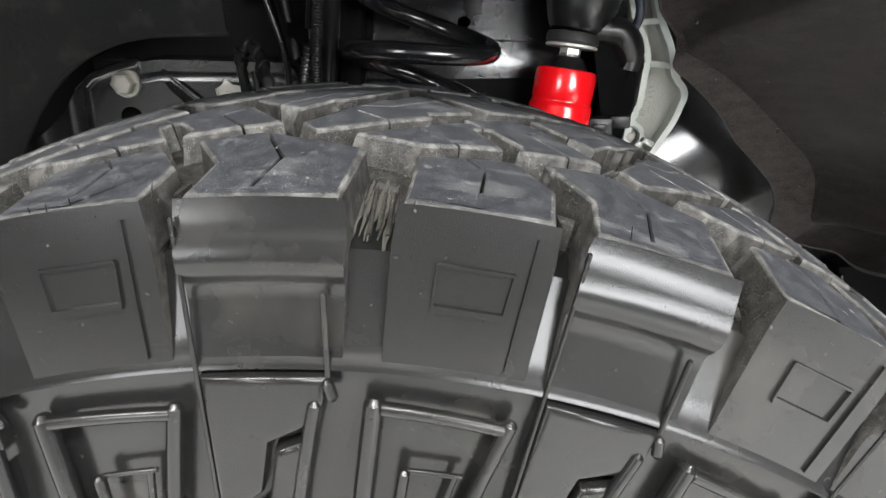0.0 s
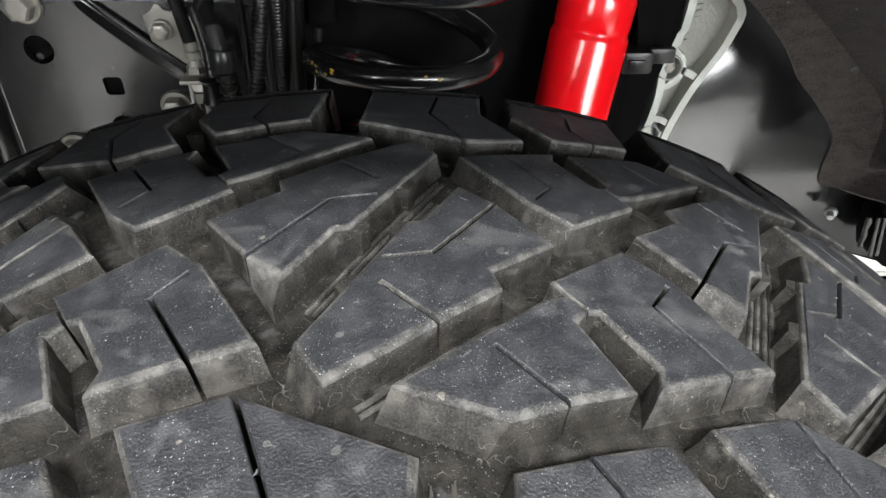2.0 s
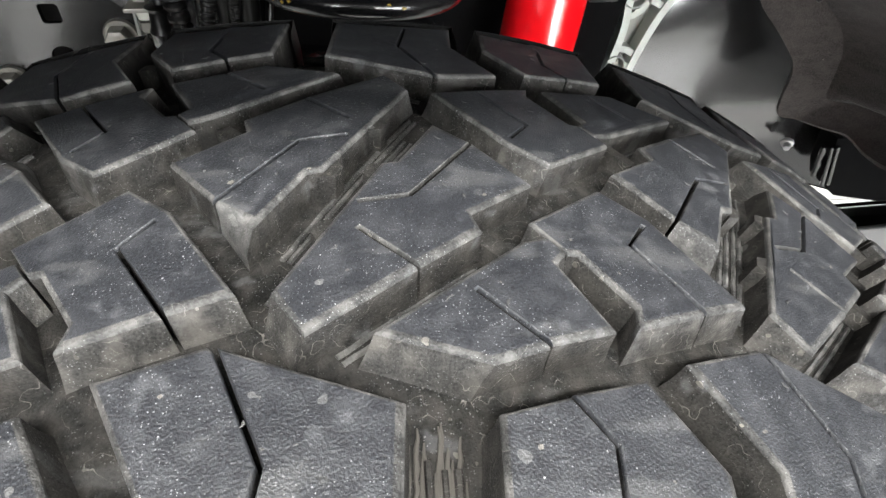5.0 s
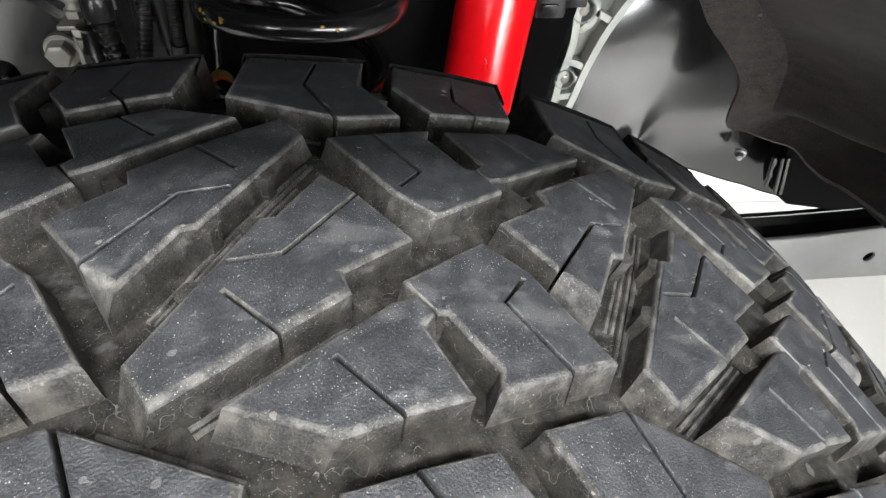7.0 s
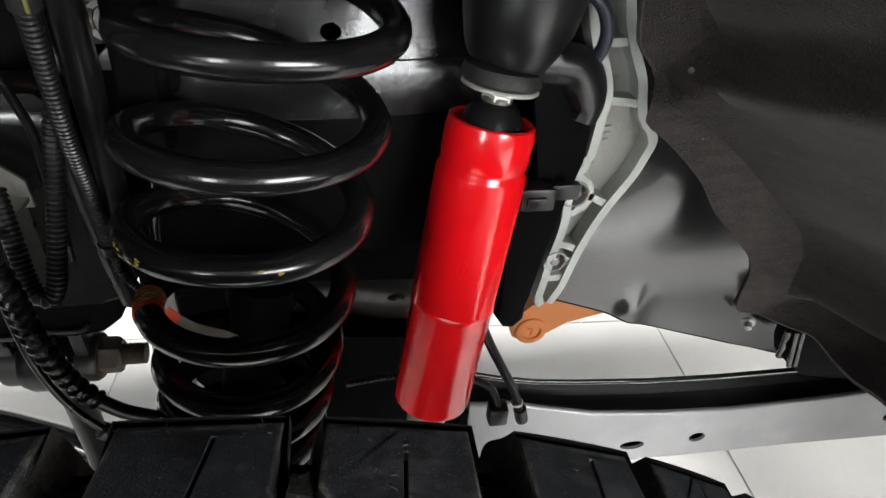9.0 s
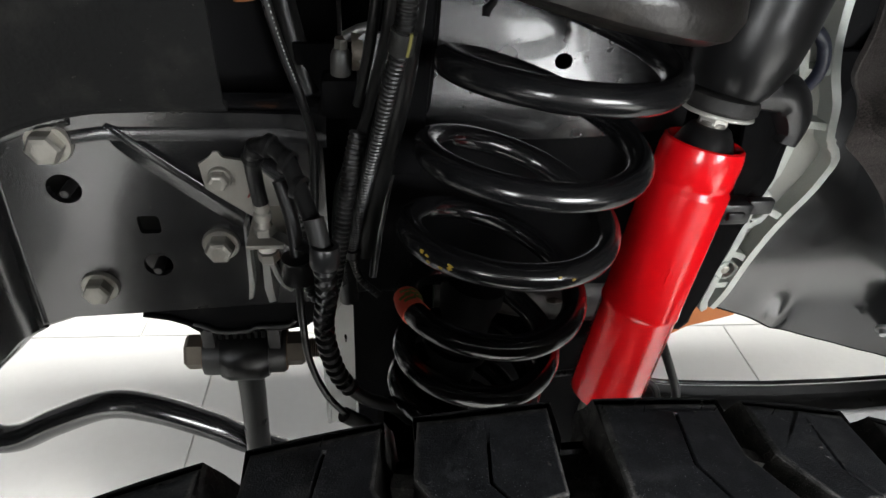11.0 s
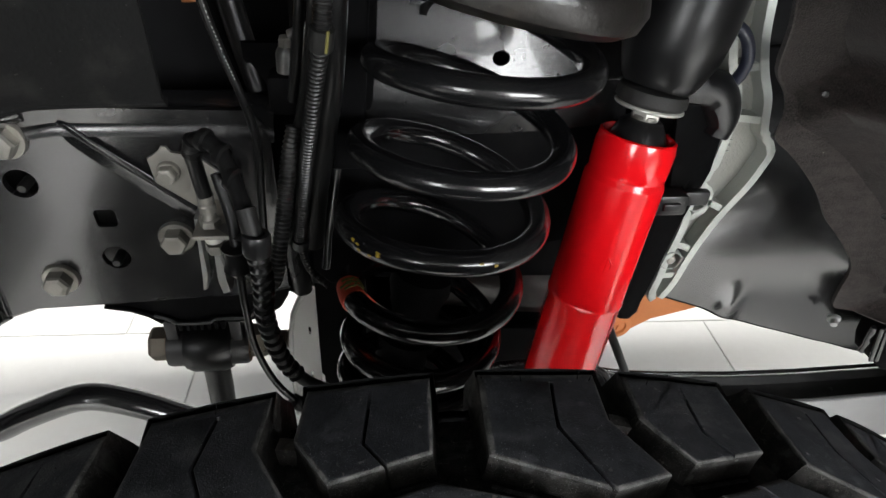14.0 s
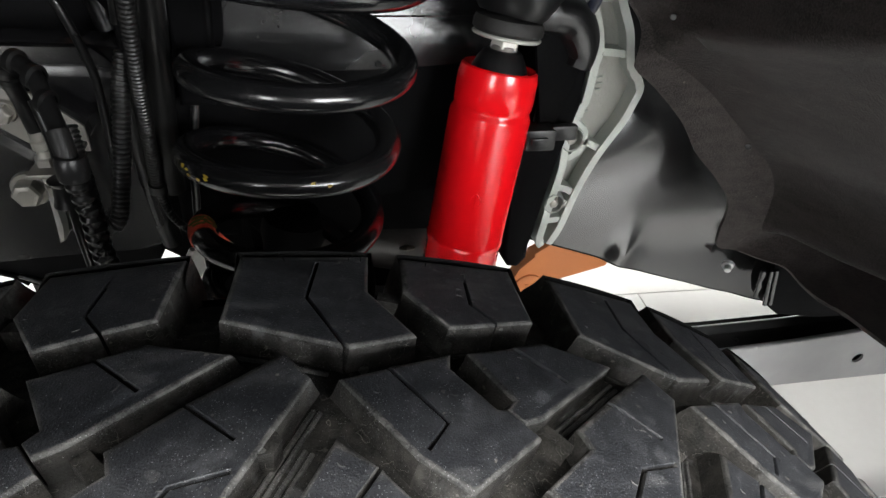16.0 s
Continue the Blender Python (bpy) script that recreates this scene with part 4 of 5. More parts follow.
part("side_plate", pierced(plate_outline, [circle(-0.347, 0.741, 0.0125, 18), circle(-0.2945, 0.668, 0.0115, 18), [(-0.2935 + sx * (0.0083 - cx), 0.7075 + sz * (0.0083 - cz)) for sx, sz, cut in ((1, 1, 0), (-1, 1, 1), (-1, -1, 0), (1, -1, 1)) for cx, cz in (((0, 0.0022), (0.0022, 0)) if not cut else ((0.0022, 0), (0, 0.0022)))]], 0.697, 0.703), BLACK_PAINT, horn, smooth=False)
part("top_flange", tube([(-0.40, 0.7005, 0.768), (-0.382, 0.7005, 0.784), (-0.362, 0.7005, 0.7905), (-0.34, 0.7005, 0.796), (-0.33, 0.7015, 0.7985)], 0.0078, 16), BLACK_PAINT, horn)
# the upper edge of the side plate rolls back in one wide bend
roll_rows = []
for k in range(10):
    a = math.pi / 2 * k / 9
    roll_rows.append([(x, 0.6963 + 0.030 * (1 - math.cos(a)), float(np.interp(x, [-0.345, -0.31, -0.18, -0.15], [0.799, 0.8045, 0.8025, 0.797])) - 0.023 * (1 - math.sin(a))) for x in [-0.338 + 0.0093 * i for i in range(21)]])
part("top_roll", sheet(roll_rows, -0.002), BLACK_PAINT, horn)
part("bottom_flange", tube([(-0.401, 0.705, 0.609), (-0.375, 0.705, 0.618), (-0.32, 0.705, 0.6195), (-0.243, 0.705, 0.6225), (-0.175, 0.705, 0.6245), (-0.155, 0.705, 0.63)], 0.0075, 16), BLACK_PAINT, horn)
part("back_plate", box((-0.40, 0.735, 0.615), (-0.155, 0.742, 0.80), 0.002), BLACK_METAL, horn)
wing = []
for x, y, top, foot in ((-0.388, 0.6965, 0.776, 0.608), (-0.402, 0.700, 0.768, 0.596), (-0.430, 0.728, 0.748, 0.562), (-0.460, 0.755, 0.730, 0.525), (-0.490, 0.775, 0.712, 0.491), (-0.515, 0.788, 0.700, 0.464), (-0.535, 0.786, 0.692, 0.452), (-0.60, 0.765, 0.675, 0.444), (-0.70, 0.735, 0.66, 0.45)):
    wing.append([(x - 0.012 * s, y, top + (foot - top) * s) for s in (0, 0.25, 0.5, 0.75, 1)])
part("front_wing", sheet(wing, 0.006), BLACK_PAINT, horn)
part("bend", tube([(-0.391, 0.7015, 0.775), (-0.3955, 0.7015, 0.70), (-0.400, 0.7015, 0.610)], 0.0062, 14), BLACK_PAINT, horn)
part("lower_lip", tube(smooth_path([(-0.400, 0.699, 0.606), (-0.414, 0.702, 0.596), (-0.442, 0.730, 0.562), (-0.472, 0.757, 0.525), (-0.502, 0.777, 0.491), (-0.527, 0.790, 0.464), (-0.547, 0.788, 0.452), (-0.612, 0.767, 0.444)], 6), 0.003, 12), BLACK_PAINT, horn)
fold = smooth_path([(-0.316, 0.703, 0.794), (-0.300, 0.697, 0.780), (-0.255, 0.695, 0.741), (-0.212, 0.695, 0.704), (-0.196, 0.703, 0.690)], 4)
part("gusset", tube(fold, [0.0006, 0.0010, 0.0014, 0.0016] + [0.0018] * 9 + [0.0016, 0.0014, 0.0010, 0.0006], 20, flat=5.5), BLACK_PAINT, horn)
part("gusset_ridge", tube([p + Vector((0.003, -0.0022, 0.003)) for p in fold[2:15]], 0.0012, 8), BLACK_PAINT, horn)
for p, r, ac, h in (((-0.3460, 0.697, 0.7790), 0.0160, 0.0215, 0.0120), ((-0.2415, 0.697, 0.6880), 0.0150, 0.0195, 0.0120), ((-0.3440, 0.697, 0.6485), 0.0150, 0.0195, 0.0115)):
    flange_bolt(horn, p, OUT, r, ac, h)
for p in ((-0.349, 0.715, 0.735), (-0.296, 0.712, 0.662)):
    part("stud", lathe([(0, 0), (0.0042, 0), (0.0042, 0.014), (0.003, 0.016), (0, 0.016)], p, OUT, 14), BLACK_METAL, horn)
tab = part("earth_plate", plate([(-0.240, 0.776), (-0.232, 0.780), (-0.229, 0.785), (-0.225, 0.785), (-0.223, 0.780), (-0.206, 0.778), (-0.179, 0.752), (-0.179, 0.732), (-0.209, 0.732), (-0.238, 0.756)], 0.668, 0.671, 0.0006), ZINC, horn, "pale zinc-plated mounting plate")
part("plate_foot", plate([(-0.212, 0.765), (-0.185, 0.745), (-0.185, 0.735), (-0.212, 0.735)], 0.671, 0.698, 0.0), BLACK_METAL, horn)
flange_bolt(tab, (-0.2265, 0.668, 0.7655), OUT, 0.0085, 0.0125, 0.0075)
part("ink_mark", tube([(-0.209, 0.6674, 0.749), (-0.2055, 0.6674, 0.7535), (-0.203, 0.6674, 0.757)], 0.0018, 8, flat=0.25), RED_MARK, tab)
stay = part("outrigger", plate([(-0.2135, 0.728), (-0.200, 0.728), (-0.202, 0.657), (-0.216, 0.662)], 0.672, 0.698, 0.001), PANEL_PAINT, horn)
part("flange", plate([(-0.2143, 0.728), (-0.2113, 0.728), (-0.2128, 0.672), (-0.2150, 0.659), (-0.2190, 0.657), (-0.2170, 0.672)], 0.660, 0.698, 0.001), GREY_METAL, stay)
part("flange", plate([(-0.2035, 0.728), (-0.1985, 0.728), (-0.2000, 0.668), (-0.1965, 0.655), (-0.2035, 0.653), (-0.2055, 0.668)], 0.660, 0.698, 0.001), GREY_METAL, stay)

rail = thing("chassis_side_rail", (0.05, 0.735, 0.60), "gloss black boxed chassis side rail behind the spring", "chassis frame")
# Web and posts carry their dark reflection in the near-black colour.
part("web", plate([(-0.175, 0.84), (-0.175, 0.638), (-0.09, 0.632), (-0.075, 0.604), (0.20, 0.598), (0.33, 0.565), (0.33, 0.84)], 0.735, 0.742, 0.003), SHADED_BLACK, rail)
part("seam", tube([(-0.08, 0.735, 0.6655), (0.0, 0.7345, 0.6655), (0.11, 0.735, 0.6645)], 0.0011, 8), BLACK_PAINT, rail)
part("post", plate([(-0.134, 0.632), (-0.086, 0.632), (-0.072, 0.86), (-0.066, 0.98), (-0.086, 0.98), (-0.092, 0.86), (-0.102, 0.79), (-0.132, 0.765)], 0.688, 0.734, 0.012, segments=5), SHADED_BLACK, rail)
part("post_flange", plate([(-0.108, 0.77), (-0.084, 0.77), (-0.072, 0.98), (-0.099, 0.98)], 0.655, 0.690, 0.005, segments=3), SHADED_BLACK, rail)
part("post_rib", tube([(-0.119, 0.690, 0.655), (-0.114, 0.689, 0.70), (-0.104, 0.689, 0.76)], 0.0045, 12), BLACK_PAINT, rail)
foot = [(0.185, 0.602), (0.213, 0.5915), (0.245, 0.579), (0.282, 0.564), (0.325, 0.543), (0.371, 0.5245), (0.404, 0.512), (0.445, 0.495), (0.478, 0.483), (0.512, 0.468), (0.60, 0.435), (0.68, 0.42)]


def panel_y(x, z):
    """The pressed panel bows back away from its middle and carries a shallow bulge above its lower edge."""
    bulge = math.exp(-((x - 0.304) / 0.017) ** 2 - ((z - 0.565) / 0.026) ** 2)
    bow = 0.55 if z < 0.65 else 0.6 + 1.8 * min(1.0, max(0.0, (0.32 - x) / 0.07))
    return 0.7035 + (x - 0.2) * 0.02 + bow * (z - 0.65) ** 2 - 0.0075 * bulge + 0.25 * max(0.0, 0.26 - x) ** 2


panel_rows = []
for x in [0.185 + 0.0066 * i for i in range(76)]:
    low_z = float(np.interp(x, [p[0] for p in foot], [p[1] for p in foot]))
    high_z = 0.785 + 0.10 * min(1.0, max(0.0, x - 0.27) / 0.06) - max(0.0, x - 0.45) * 0.6
    panel_rows.append([(x, panel_y(x, z), z) for z in (low_z + (high_z - low_z) * (k / 40) ** 1.2 for k in range(41))])
part("rear_panel", sheet(panel_rows, -0.003), PANEL_PAINT, rail)
# Dark plate added above the panel so no light shows there.
part("upper_dark_filler", plate([(0.185, 0.74), (0.60, 0.74), (0.60, 1.0), (0.185, 1.0)], 0.756, 0.761, 0.001), DARK_VOID, rail)
part("rear_panel_lip", tube([(r[0][0], r[0][1] + 0.0022, r[0][2] + 0.0006) for r in panel_rows], 0.0024, 10), SHADED_BLACK, rail)

# spring tower skin with its round hole
tower = thing("spring_tower", (0.0, 0.70, 0.84), "gloss black flared steel skirt of the spring tower", "spring tower")


def skin_place(x, z):
    """The skin leans back above and eases to upright below."""
    s = min(1.0, max(0.0, (z - 0.782) / 0.04))
    lean = 0.04 * (s ** 3 - s ** 4 / 2) + max(0.0, z - 0.822)
    return Vector((x, 0.6865 + max(0.0, x + 0.005) ** 2 / 0.9 + 0.05 * x * x + 0.24 * lean, z))


HX, HZ, HR = 0.0222, 0.8415, 0.0056
bm = bmesh.new()
NX, NZ = 110, 90
grid = {}
for i in range(NX + 1):
    for j in range(NZ + 1):
        x, z = -0.100 + 0.238 * i / NX, 0.670 + 0.245 * j / NZ
        d = math.hypot((x - HX) * 0.78, z - HZ)
        if 1e-6 < d < HR * 1.3:
            k = max(1.0, HR / d)
            x, z = HX + (x - HX) * k, HZ + (z - HZ) * k
        grid[i, j] = (bm.verts.new(skin_place(x, z)), d)
for i in range(NX):
    for j in range(NZ):
        c = [grid[i, j], grid[i + 1, j], grid[i + 1, j + 1], grid[i, j + 1]]
        if any(d >= HR for v, d in c):
            bm.faces.new([v for v, d in c])
bmesh.ops.recalc_face_normals(bm, faces=bm.faces)
bm.normal_update()
back = {}
skin_faces = list(bm.faces)
for v in list(bm.verts):
    back[v] = bm.verts.new(v.co + Vector((0, 0.003, 0)))
for f in skin_faces:
    bm.faces.new([back[v] for v in reversed(f.verts)])
for e in [e for e in bm.edges if len(e.link_faces) == 1 and e.verts[0] in back and e.verts[1] in back]:
    a, b = e.verts
    bm.faces.new((a, b, back[b], back[a]))
# Same skin, but its lower part has a dark reflection painted in.
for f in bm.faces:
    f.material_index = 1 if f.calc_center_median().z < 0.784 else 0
part("skin", bm, [TOWER_PAINT, SHADED_BLACK], tower)
part("weld_seam", tube([skin_place(x, 0.8235 - 0.03 * (x - 0.04)) + Vector((0, -0.0004, 0)) for x in (0.03, 0.05, 0.07, 0.09, 0.11, 0.13)], 0.0007, 6), TOWER_PAINT, tower)
part("roof", plate([(-0.12, 0.915), (0.10, 0.915), (0.10, 1.0), (-0.12, 1.0)], 0.725, 0.76, 0.006), BLACK_PAINT, tower)
# Near-black tube stands in for the dark inside of a notch.
part("slot", tube([skin_place(-0.0375, 0.8700) + Vector((0, 0.0022, 0)), skin_place(-0.0370, 0.8745) + Vector((0, 0.0022, 0)), skin_place(-0.0325, 0.8790) + Vector((0, 0.0022, 0)), skin_place(-0.0310, 0.890) + Vector((0, 0.0022, 0))], [0.0036, 0.0042, 0.0036, 0.0036], 12), DARK_VOID, tower)

# cast bracket beside the shock absorber
cast = thing("cast_bracket", (0.21, 0.69, 0.72), "rough grey cast aluminium bracket with webs and bolt bosses", "bracket")
cast_right = [(0.210, 0.905), (0.216, 0.868), (0.225, 0.841), (0.2365, 0.818), (0.2415, 0.799), (0.246, 0.786), (0.2555, 0.776), (0.2575, 0.767), (0.2545, 0.756), (0.248, 0.738), (0.231, 0.706), (0.218, 0.670), (0.209, 0.633), (0.2005, 0.613)]
cast_left = [(0.194, 0.611), (0.190, 0.618), (0.1925, 0.640), (0.1945, 0.660), (0.1985, 0.682), (0.2005, 0.700), (0.2000, 0.720), (0.2045, 0.744), (0.2105, 0.758), (0.213, 0.791), (0.2145, 0.803), (0.208, 0.825), (0.198, 0.843), (0.190, 0.868), (0.178, 0.905)]
part("web_plate", plate(cast_right + cast_left, 0.690, 0.697, 0.001), CAST_POCKET, cast, "duller rough-cast pocket floor")


def cast_wall(name, line, half, y=0.6755):
    """A rounded wall that stands on the web and follows a line."""
    pts = [Vector((p.x, p.z)) for p in smooth_path([(x, 0, z) for x, z in line], 4)]
    one, two = [], []
    for i, p in enumerate(pts):
        d = (pts[min(i + 1, len(pts) - 1)] - pts[max(i - 1, 0)]).normalized()
        n = Vector((-d.y, d.x)) * half
        one.append(tuple(p + n)), two.append(tuple(p - n))
    part(name, plate(one + two[::-1], y, 0.693, 0.0014), CAST_ALU, cast)


cast_wall("rim", cast_right, 0.0034, 0.6735)
cast_wall("rim", cast_left, 0.0034, 0.6735)
for line in ([(0.213, 0.801), (0.227, 0.800), (0.2415, 0.798)], [(0.2045, 0.7400), (0.2125, 0.7355), (0.2175, 0.7265), (0.2165, 0.7165), (0.2115, 0.7090), (0.2035, 0.7055)], [(0.2160, 0.7225), (0.224, 0.7185), (0.2335, 0.7135)], [(0.1985, 0.676), (0.208, 0.674), (0.2185, 0.668)], [(0.2080, 0.6600), (0.2150, 0.6560)], [(0.193, 0.640), (0.2105, 0.641)], [(0.200, 0.842), (0.224, 0.843)]):
    cast_wall("cross_web", line, 0.0030)
for x, z, rad in ((0.2045, 0.7245, 0.0118), (0.1985, 0.6595, 0.0105)):
    part("boss", lathe([(0.0, 0.001), (rad * 0.80, 0.001), (rad * 0.82, 0.0125), (rad * 0.91, 0.0135), (rad, 0.012), (rad * 1.04, 0.0), (rad * 1.04, -0.006)], (x, 0.686, z), OUT, 32), CAST_ALU, cast)
    flange_bolt(cast, (x, 0.6825, z), OUT, rad * 0.62, rad * 0.85, 0.006)


def raised_mark(a, b, rad):
    part("raised_mark", tube([a, b], rad, 6, flat=0.6), CAST_ALU, cast)


for i in range(9):
    if i != 4:
        z = 0.744 + i * 0.0054
        raised_mark((0.2168, 0.6896, z), (0.2212, 0.6896, z + 0.0004), 0.0011)
for i in range(3):
    raised_mark((0.2245, 0.6896, 0.764 + i * 0.0054), (0.2288, 0.6896, 0.7645 + i * 0.0054), 0.0011)
for i in range(4):
    raised_mark((0.2035 + i * 0.0011, 0.6896, 0.688 + i * 0.0046), (0.2075 + i * 0.0011, 0.6896, 0.688 + i * 0.0046), 0.0009)

shield = thing("black_channel", (0.185, 0.67, 0.70), "dark satin steel channel standing behind the shock absorber", "channel")
part("web", plate([(0.176, 0.81), (0.203, 0.806), (0.2000, 0.760), (0.1890, 0.712), (0.1850, 0.690), (0.176, 0.630), (0.176, 0.606), (0.168, 0.596), (0.158, 0.597), (0.150, 0.610), (0.152, 0.687), (0.166, 0.78)], 0.662, 0.682, 0.006, segments=4), SHADED_BLACK, shield)
clip = part("clip", box((0.150, 0.640, 0.731), (0.176, 0.658, 0.750), 0.003), PLASTIC, shield, "black plastic cable clip")
part("clip_ear", box((0.172, 0.642, 0.739), (0.194, 0.650, 0.752), 0.002), PLASTIC, clip)
part("clip_tongue", box((0.154, 0.637, 0.737), (0.168, 0.641, 0.744), 0.001), PLASTIC, clip)

# ---- lower parts ----
arm = thing("control_arm", (0.45, 0.72, 0.33), "galvanised steel lower arm with slotted holes and a black upper edge", "control arm")
arm_line = [(0.148, 0.449), (0.165, 0.447), (0.19, 0.445), (0.235, 0.432), (0.292, 0.4165), (0.38, 0.406), (0.472, 0.401), (0.583, 0.4045), (0.672, 0.411), (0.80, 0.42), (1.0, 0.43), (1.0, 0.318), (0.72, 0.322), (0.579, 0.3255), (0.407, 0.3265), (0.25, 0.33), (0.148, 0.345)]
part("face", pierced(arm_line, [circle(0.3535, 0.3555, 0.0155, 22, 0.0075), circle(0.4370, 0.3585, 0.0105, 20, 0.0082), circle(0.703, 0.362, 0.0085, 20)], 0.700, 0.704), GALVANISED, arm, smooth=False)
part("edge", tube([(x, 0.7035, z + 0.001) for x, z in arm_line[:11]], 0.0036, 12), GALVANISED, arm)
rear_line = [(0.148, 0.452), (0.165, 0.449), (0.19, 0.441), (0.235, 0.4300), (0.292, 0.4230), (0.38, 0.4155), (0.472, 0.4125), (0.583, 0.4130), (0.672, 0.416), (0.80, 0.424), (1.0, 0.434)]
front_line = arm_line[:11]
top_rows = [[(x, 0.706, z - 0.003) for x, z in front_line], [(x, 0.712, z - 0.016) for x, z in front_line], [(x, 0.729, z - 0.022) for x, z in rear_line], [(x, 0.740, z - 0.016) for x, z in rear_line], [(x, 0.744, z - 0.003) for x, z in rear_line]]
part("upper_channel", sheet(top_rows, 0.003), BLACK_METAL, arm)
part("rear_edge", tube([(x, 0.7475, z - 0.0015) for x, z in rear_line], 0.0028, 12), BLACK_PAINT, arm)
part("crease", tube([(x, 0.7395, z - 0.0125) for x, z in rear_line[:7]], 0.0013, 8), BLACK_PAINT, arm)
# Dark plates added behind the face so the slots show no bright floor.
part("dark_backing", plate([(0.148, 0.43), (0.40, 0.392), (1.0, 0.41), (1.0, 0.31), (0.148, 0.325)], 0.742, 0.747, 0.0), DARK_VOID, arm)
part("dark_base", sheet([[(0.148, 0.706, 0.342), (0.40, 0.706, 0.324), (1.0, 0.706, 0.316)], [(0.148, 0.742, 0.330), (0.40, 0.742, 0.320), (1.0, 0.742, 0.312)]], 0.003), DARK_VOID, arm)
part("weld_pimple", lathe([(0, 0), (0.004, 0), (0.003, 0.003), (0, 0.004)], (0.52, 0.728, 0.3915), (0, 0, 1), 12), BLACK_METAL, arm)

hanger = thing("orange_hanger", (0.26, 0.834, 0.43), "orange primed steel hanger with a round pin", "bracket")
part("arm", plate([(0.2232, 0.4408), (0.2296, 0.4206), (0.2477, 0.4108), (0.2681, 0.417), (0.2748, 0.4313), (0.2972, 0.446), (0.345, 0.4545), (0.362, 0.457), (0.362, 0.50), (0.275, 0.50), (0.2532, 0.4851), (0.2391, 0.4585)], 0.828, 0.85, 0.004), ORANGE, hanger)
part("bolt", lathe([(0, 0), (0.007, 0), (0.007, 0.006), (0.0045, 0.007), (0.0045, 0.016), (0.0035, 0.017), (0.0045, 0.018), (0.0035, 0.019), (0.0045, 0.020), (0.0035, 0.021), (0.0045, 0.022), (0, 0.023)], (0.3600, 0.842, 0.4600), (1, 0.05, -0.25), 18), BRIGHT, hanger, "zinc bolt with a threaded end")
pin = part("pin", lathe([(0, 0), (0.020, 0.0), (0.020, 0.004), (0.017, 0.006), (0.012, 0.006), (0.011, 0.003), (0, 0.003)], (0.252, 0.829, 0.433), OUT, 32), ORANGE, hanger)
part("pin_bar", tube([(0.247, 0.8255, 0.438), (0.254, 0.8255, 0.436), (0.252, 0.8255, 0.427)], 0.0016, 8), ORANGE, pin)

axle = thing("axle_housing", (0.05, 0.78, 0.56), "grey cast axle tube with a rusty patch behind the spring", "axle")
part("tube", tube([(-0.05, 0.795, 0.565), (-0.02, 0.792, 0.565), (0.02, 0.79, 0.565), (0.06, 0.785, 0.562), (0.15, 0.78, 0.558)], [0.034, 0.036, 0.037, 0.040, 0.040], 28), DIRTY_STEEL, axle)
part("knuckle", plate([(-0.085, 0.60), (-0.075, 0.535), (0.03, 0.530), (0.135, 0.525), (0.150, 0.47), (0.150, 0.30), (-0.07, 0.28), (-0.085, 0.40)], 0.735, 0.80, 0.012, segments=3), SHADED_BLACK, axle, "black steel axle bracket")
part("carrier_plate", plate([(-0.20, 0.70), (-0.20, 0.515), (-0.165, 0.490), (-0.137, 0.470), (-0.130, 0.42), (-0.11, 0.30), (0.0, 0.30), (0.0, 0.70)], 0.85, 0.862, 0.003), SHADED_BLACK, axle)
part("axle_cheek", plate([(-0.137, 0.60), (-0.137, 0.545), (-0.155, 0.53), (-0.155, 0.42), (-0.137, 0.40), (-0.137, 0.29), (-0.06, 0.29), (-0.06, 0.60)], 0.800, 0.812, 0.002), SHADED_BLACK, axle)
part("rust_patch", tube([(0.064, 0.744, 0.570), (0.072, 0.743, 0.571), (0.08, 0.743, 0.570)], [0.002, 0.005, 0.002], 10, flat=0.6), RUSTY, axle)

guard = thing("grey_strut", (-0.15, 0.765, 0.52), "light grey pressed steel strut with two slots", "strut")
part("web", pierced([(-0.1385, 0.5743), (-0.1390, 0.48), (-0.1400, 0.37), (-0.1720, 0.37), (-0.1715, 0.4627), (-0.1690, 0.5072), (-0.1640, 0.5363), (-0.1560, 0.5559), (-0.1480, 0.5711)], [circle(-0.1480, 0.5100, 0.0018, 12, 0.006), circle(-0.1500, 0.4400, 0.0018, 12, 0.006)], 0.765, 0.769), STRUT_STEEL, guard, smooth=False)
part("flange", tube([(-0.1480, 0.765, 0.5711), (-0.1560, 0.765, 0.5559), (-0.1640, 0.765, 0.5363), (-0.1690, 0.765, 0.5072), (-0.1715, 0.765, 0.4627), (-0.1720, 0.765, 0.372)], 0.0030, 10), STRUT_STEEL, guard)

joint = thing("link_bracket", (-0.25, 0.74, 0.56), "black forged link bracket with a rubber bush and a large bolt", "bracket")
part("saddle", plate([(-0.322, 0.618), (-0.318, 0.609), (-0.300, 0.606), (-0.288, 0.600), (-0.280, 0.590), (-0.270, 0.5835), (-0.205, 0.5815), (-0.180, 0.586), (-0.165, 0.598), (-0.157, 0.612), (-0.157, 0.620)], 0.703, 0.77, 0.003), SHADED_BLACK, joint)
part("saddle_rib", tube(smooth_path([(-0.280, 0.7015, 0.598), (-0.266, 0.7005, 0.592), (-0.258, 0.7000, 0.5875), (-0.232, 0.7000, 0.5875), (-0.226, 0.7005, 0.591), (-0.198, 0.7010, 0.591), (-0.190, 0.7015, 0.598)], 4), 0.0024, 10), BLACK_METAL, joint)
for k in range(7):
    x = -0.262 + 0.0065 * k
    part("cast_tooth", plate([(x, 0.5862), (x + 0.0045, 0.5862), (x + 0.0040, 0.5770), (x + 0.0005, 0.5770)], 0.7000, 0.7080, 0.0012), SHADED_BLACK, joint)
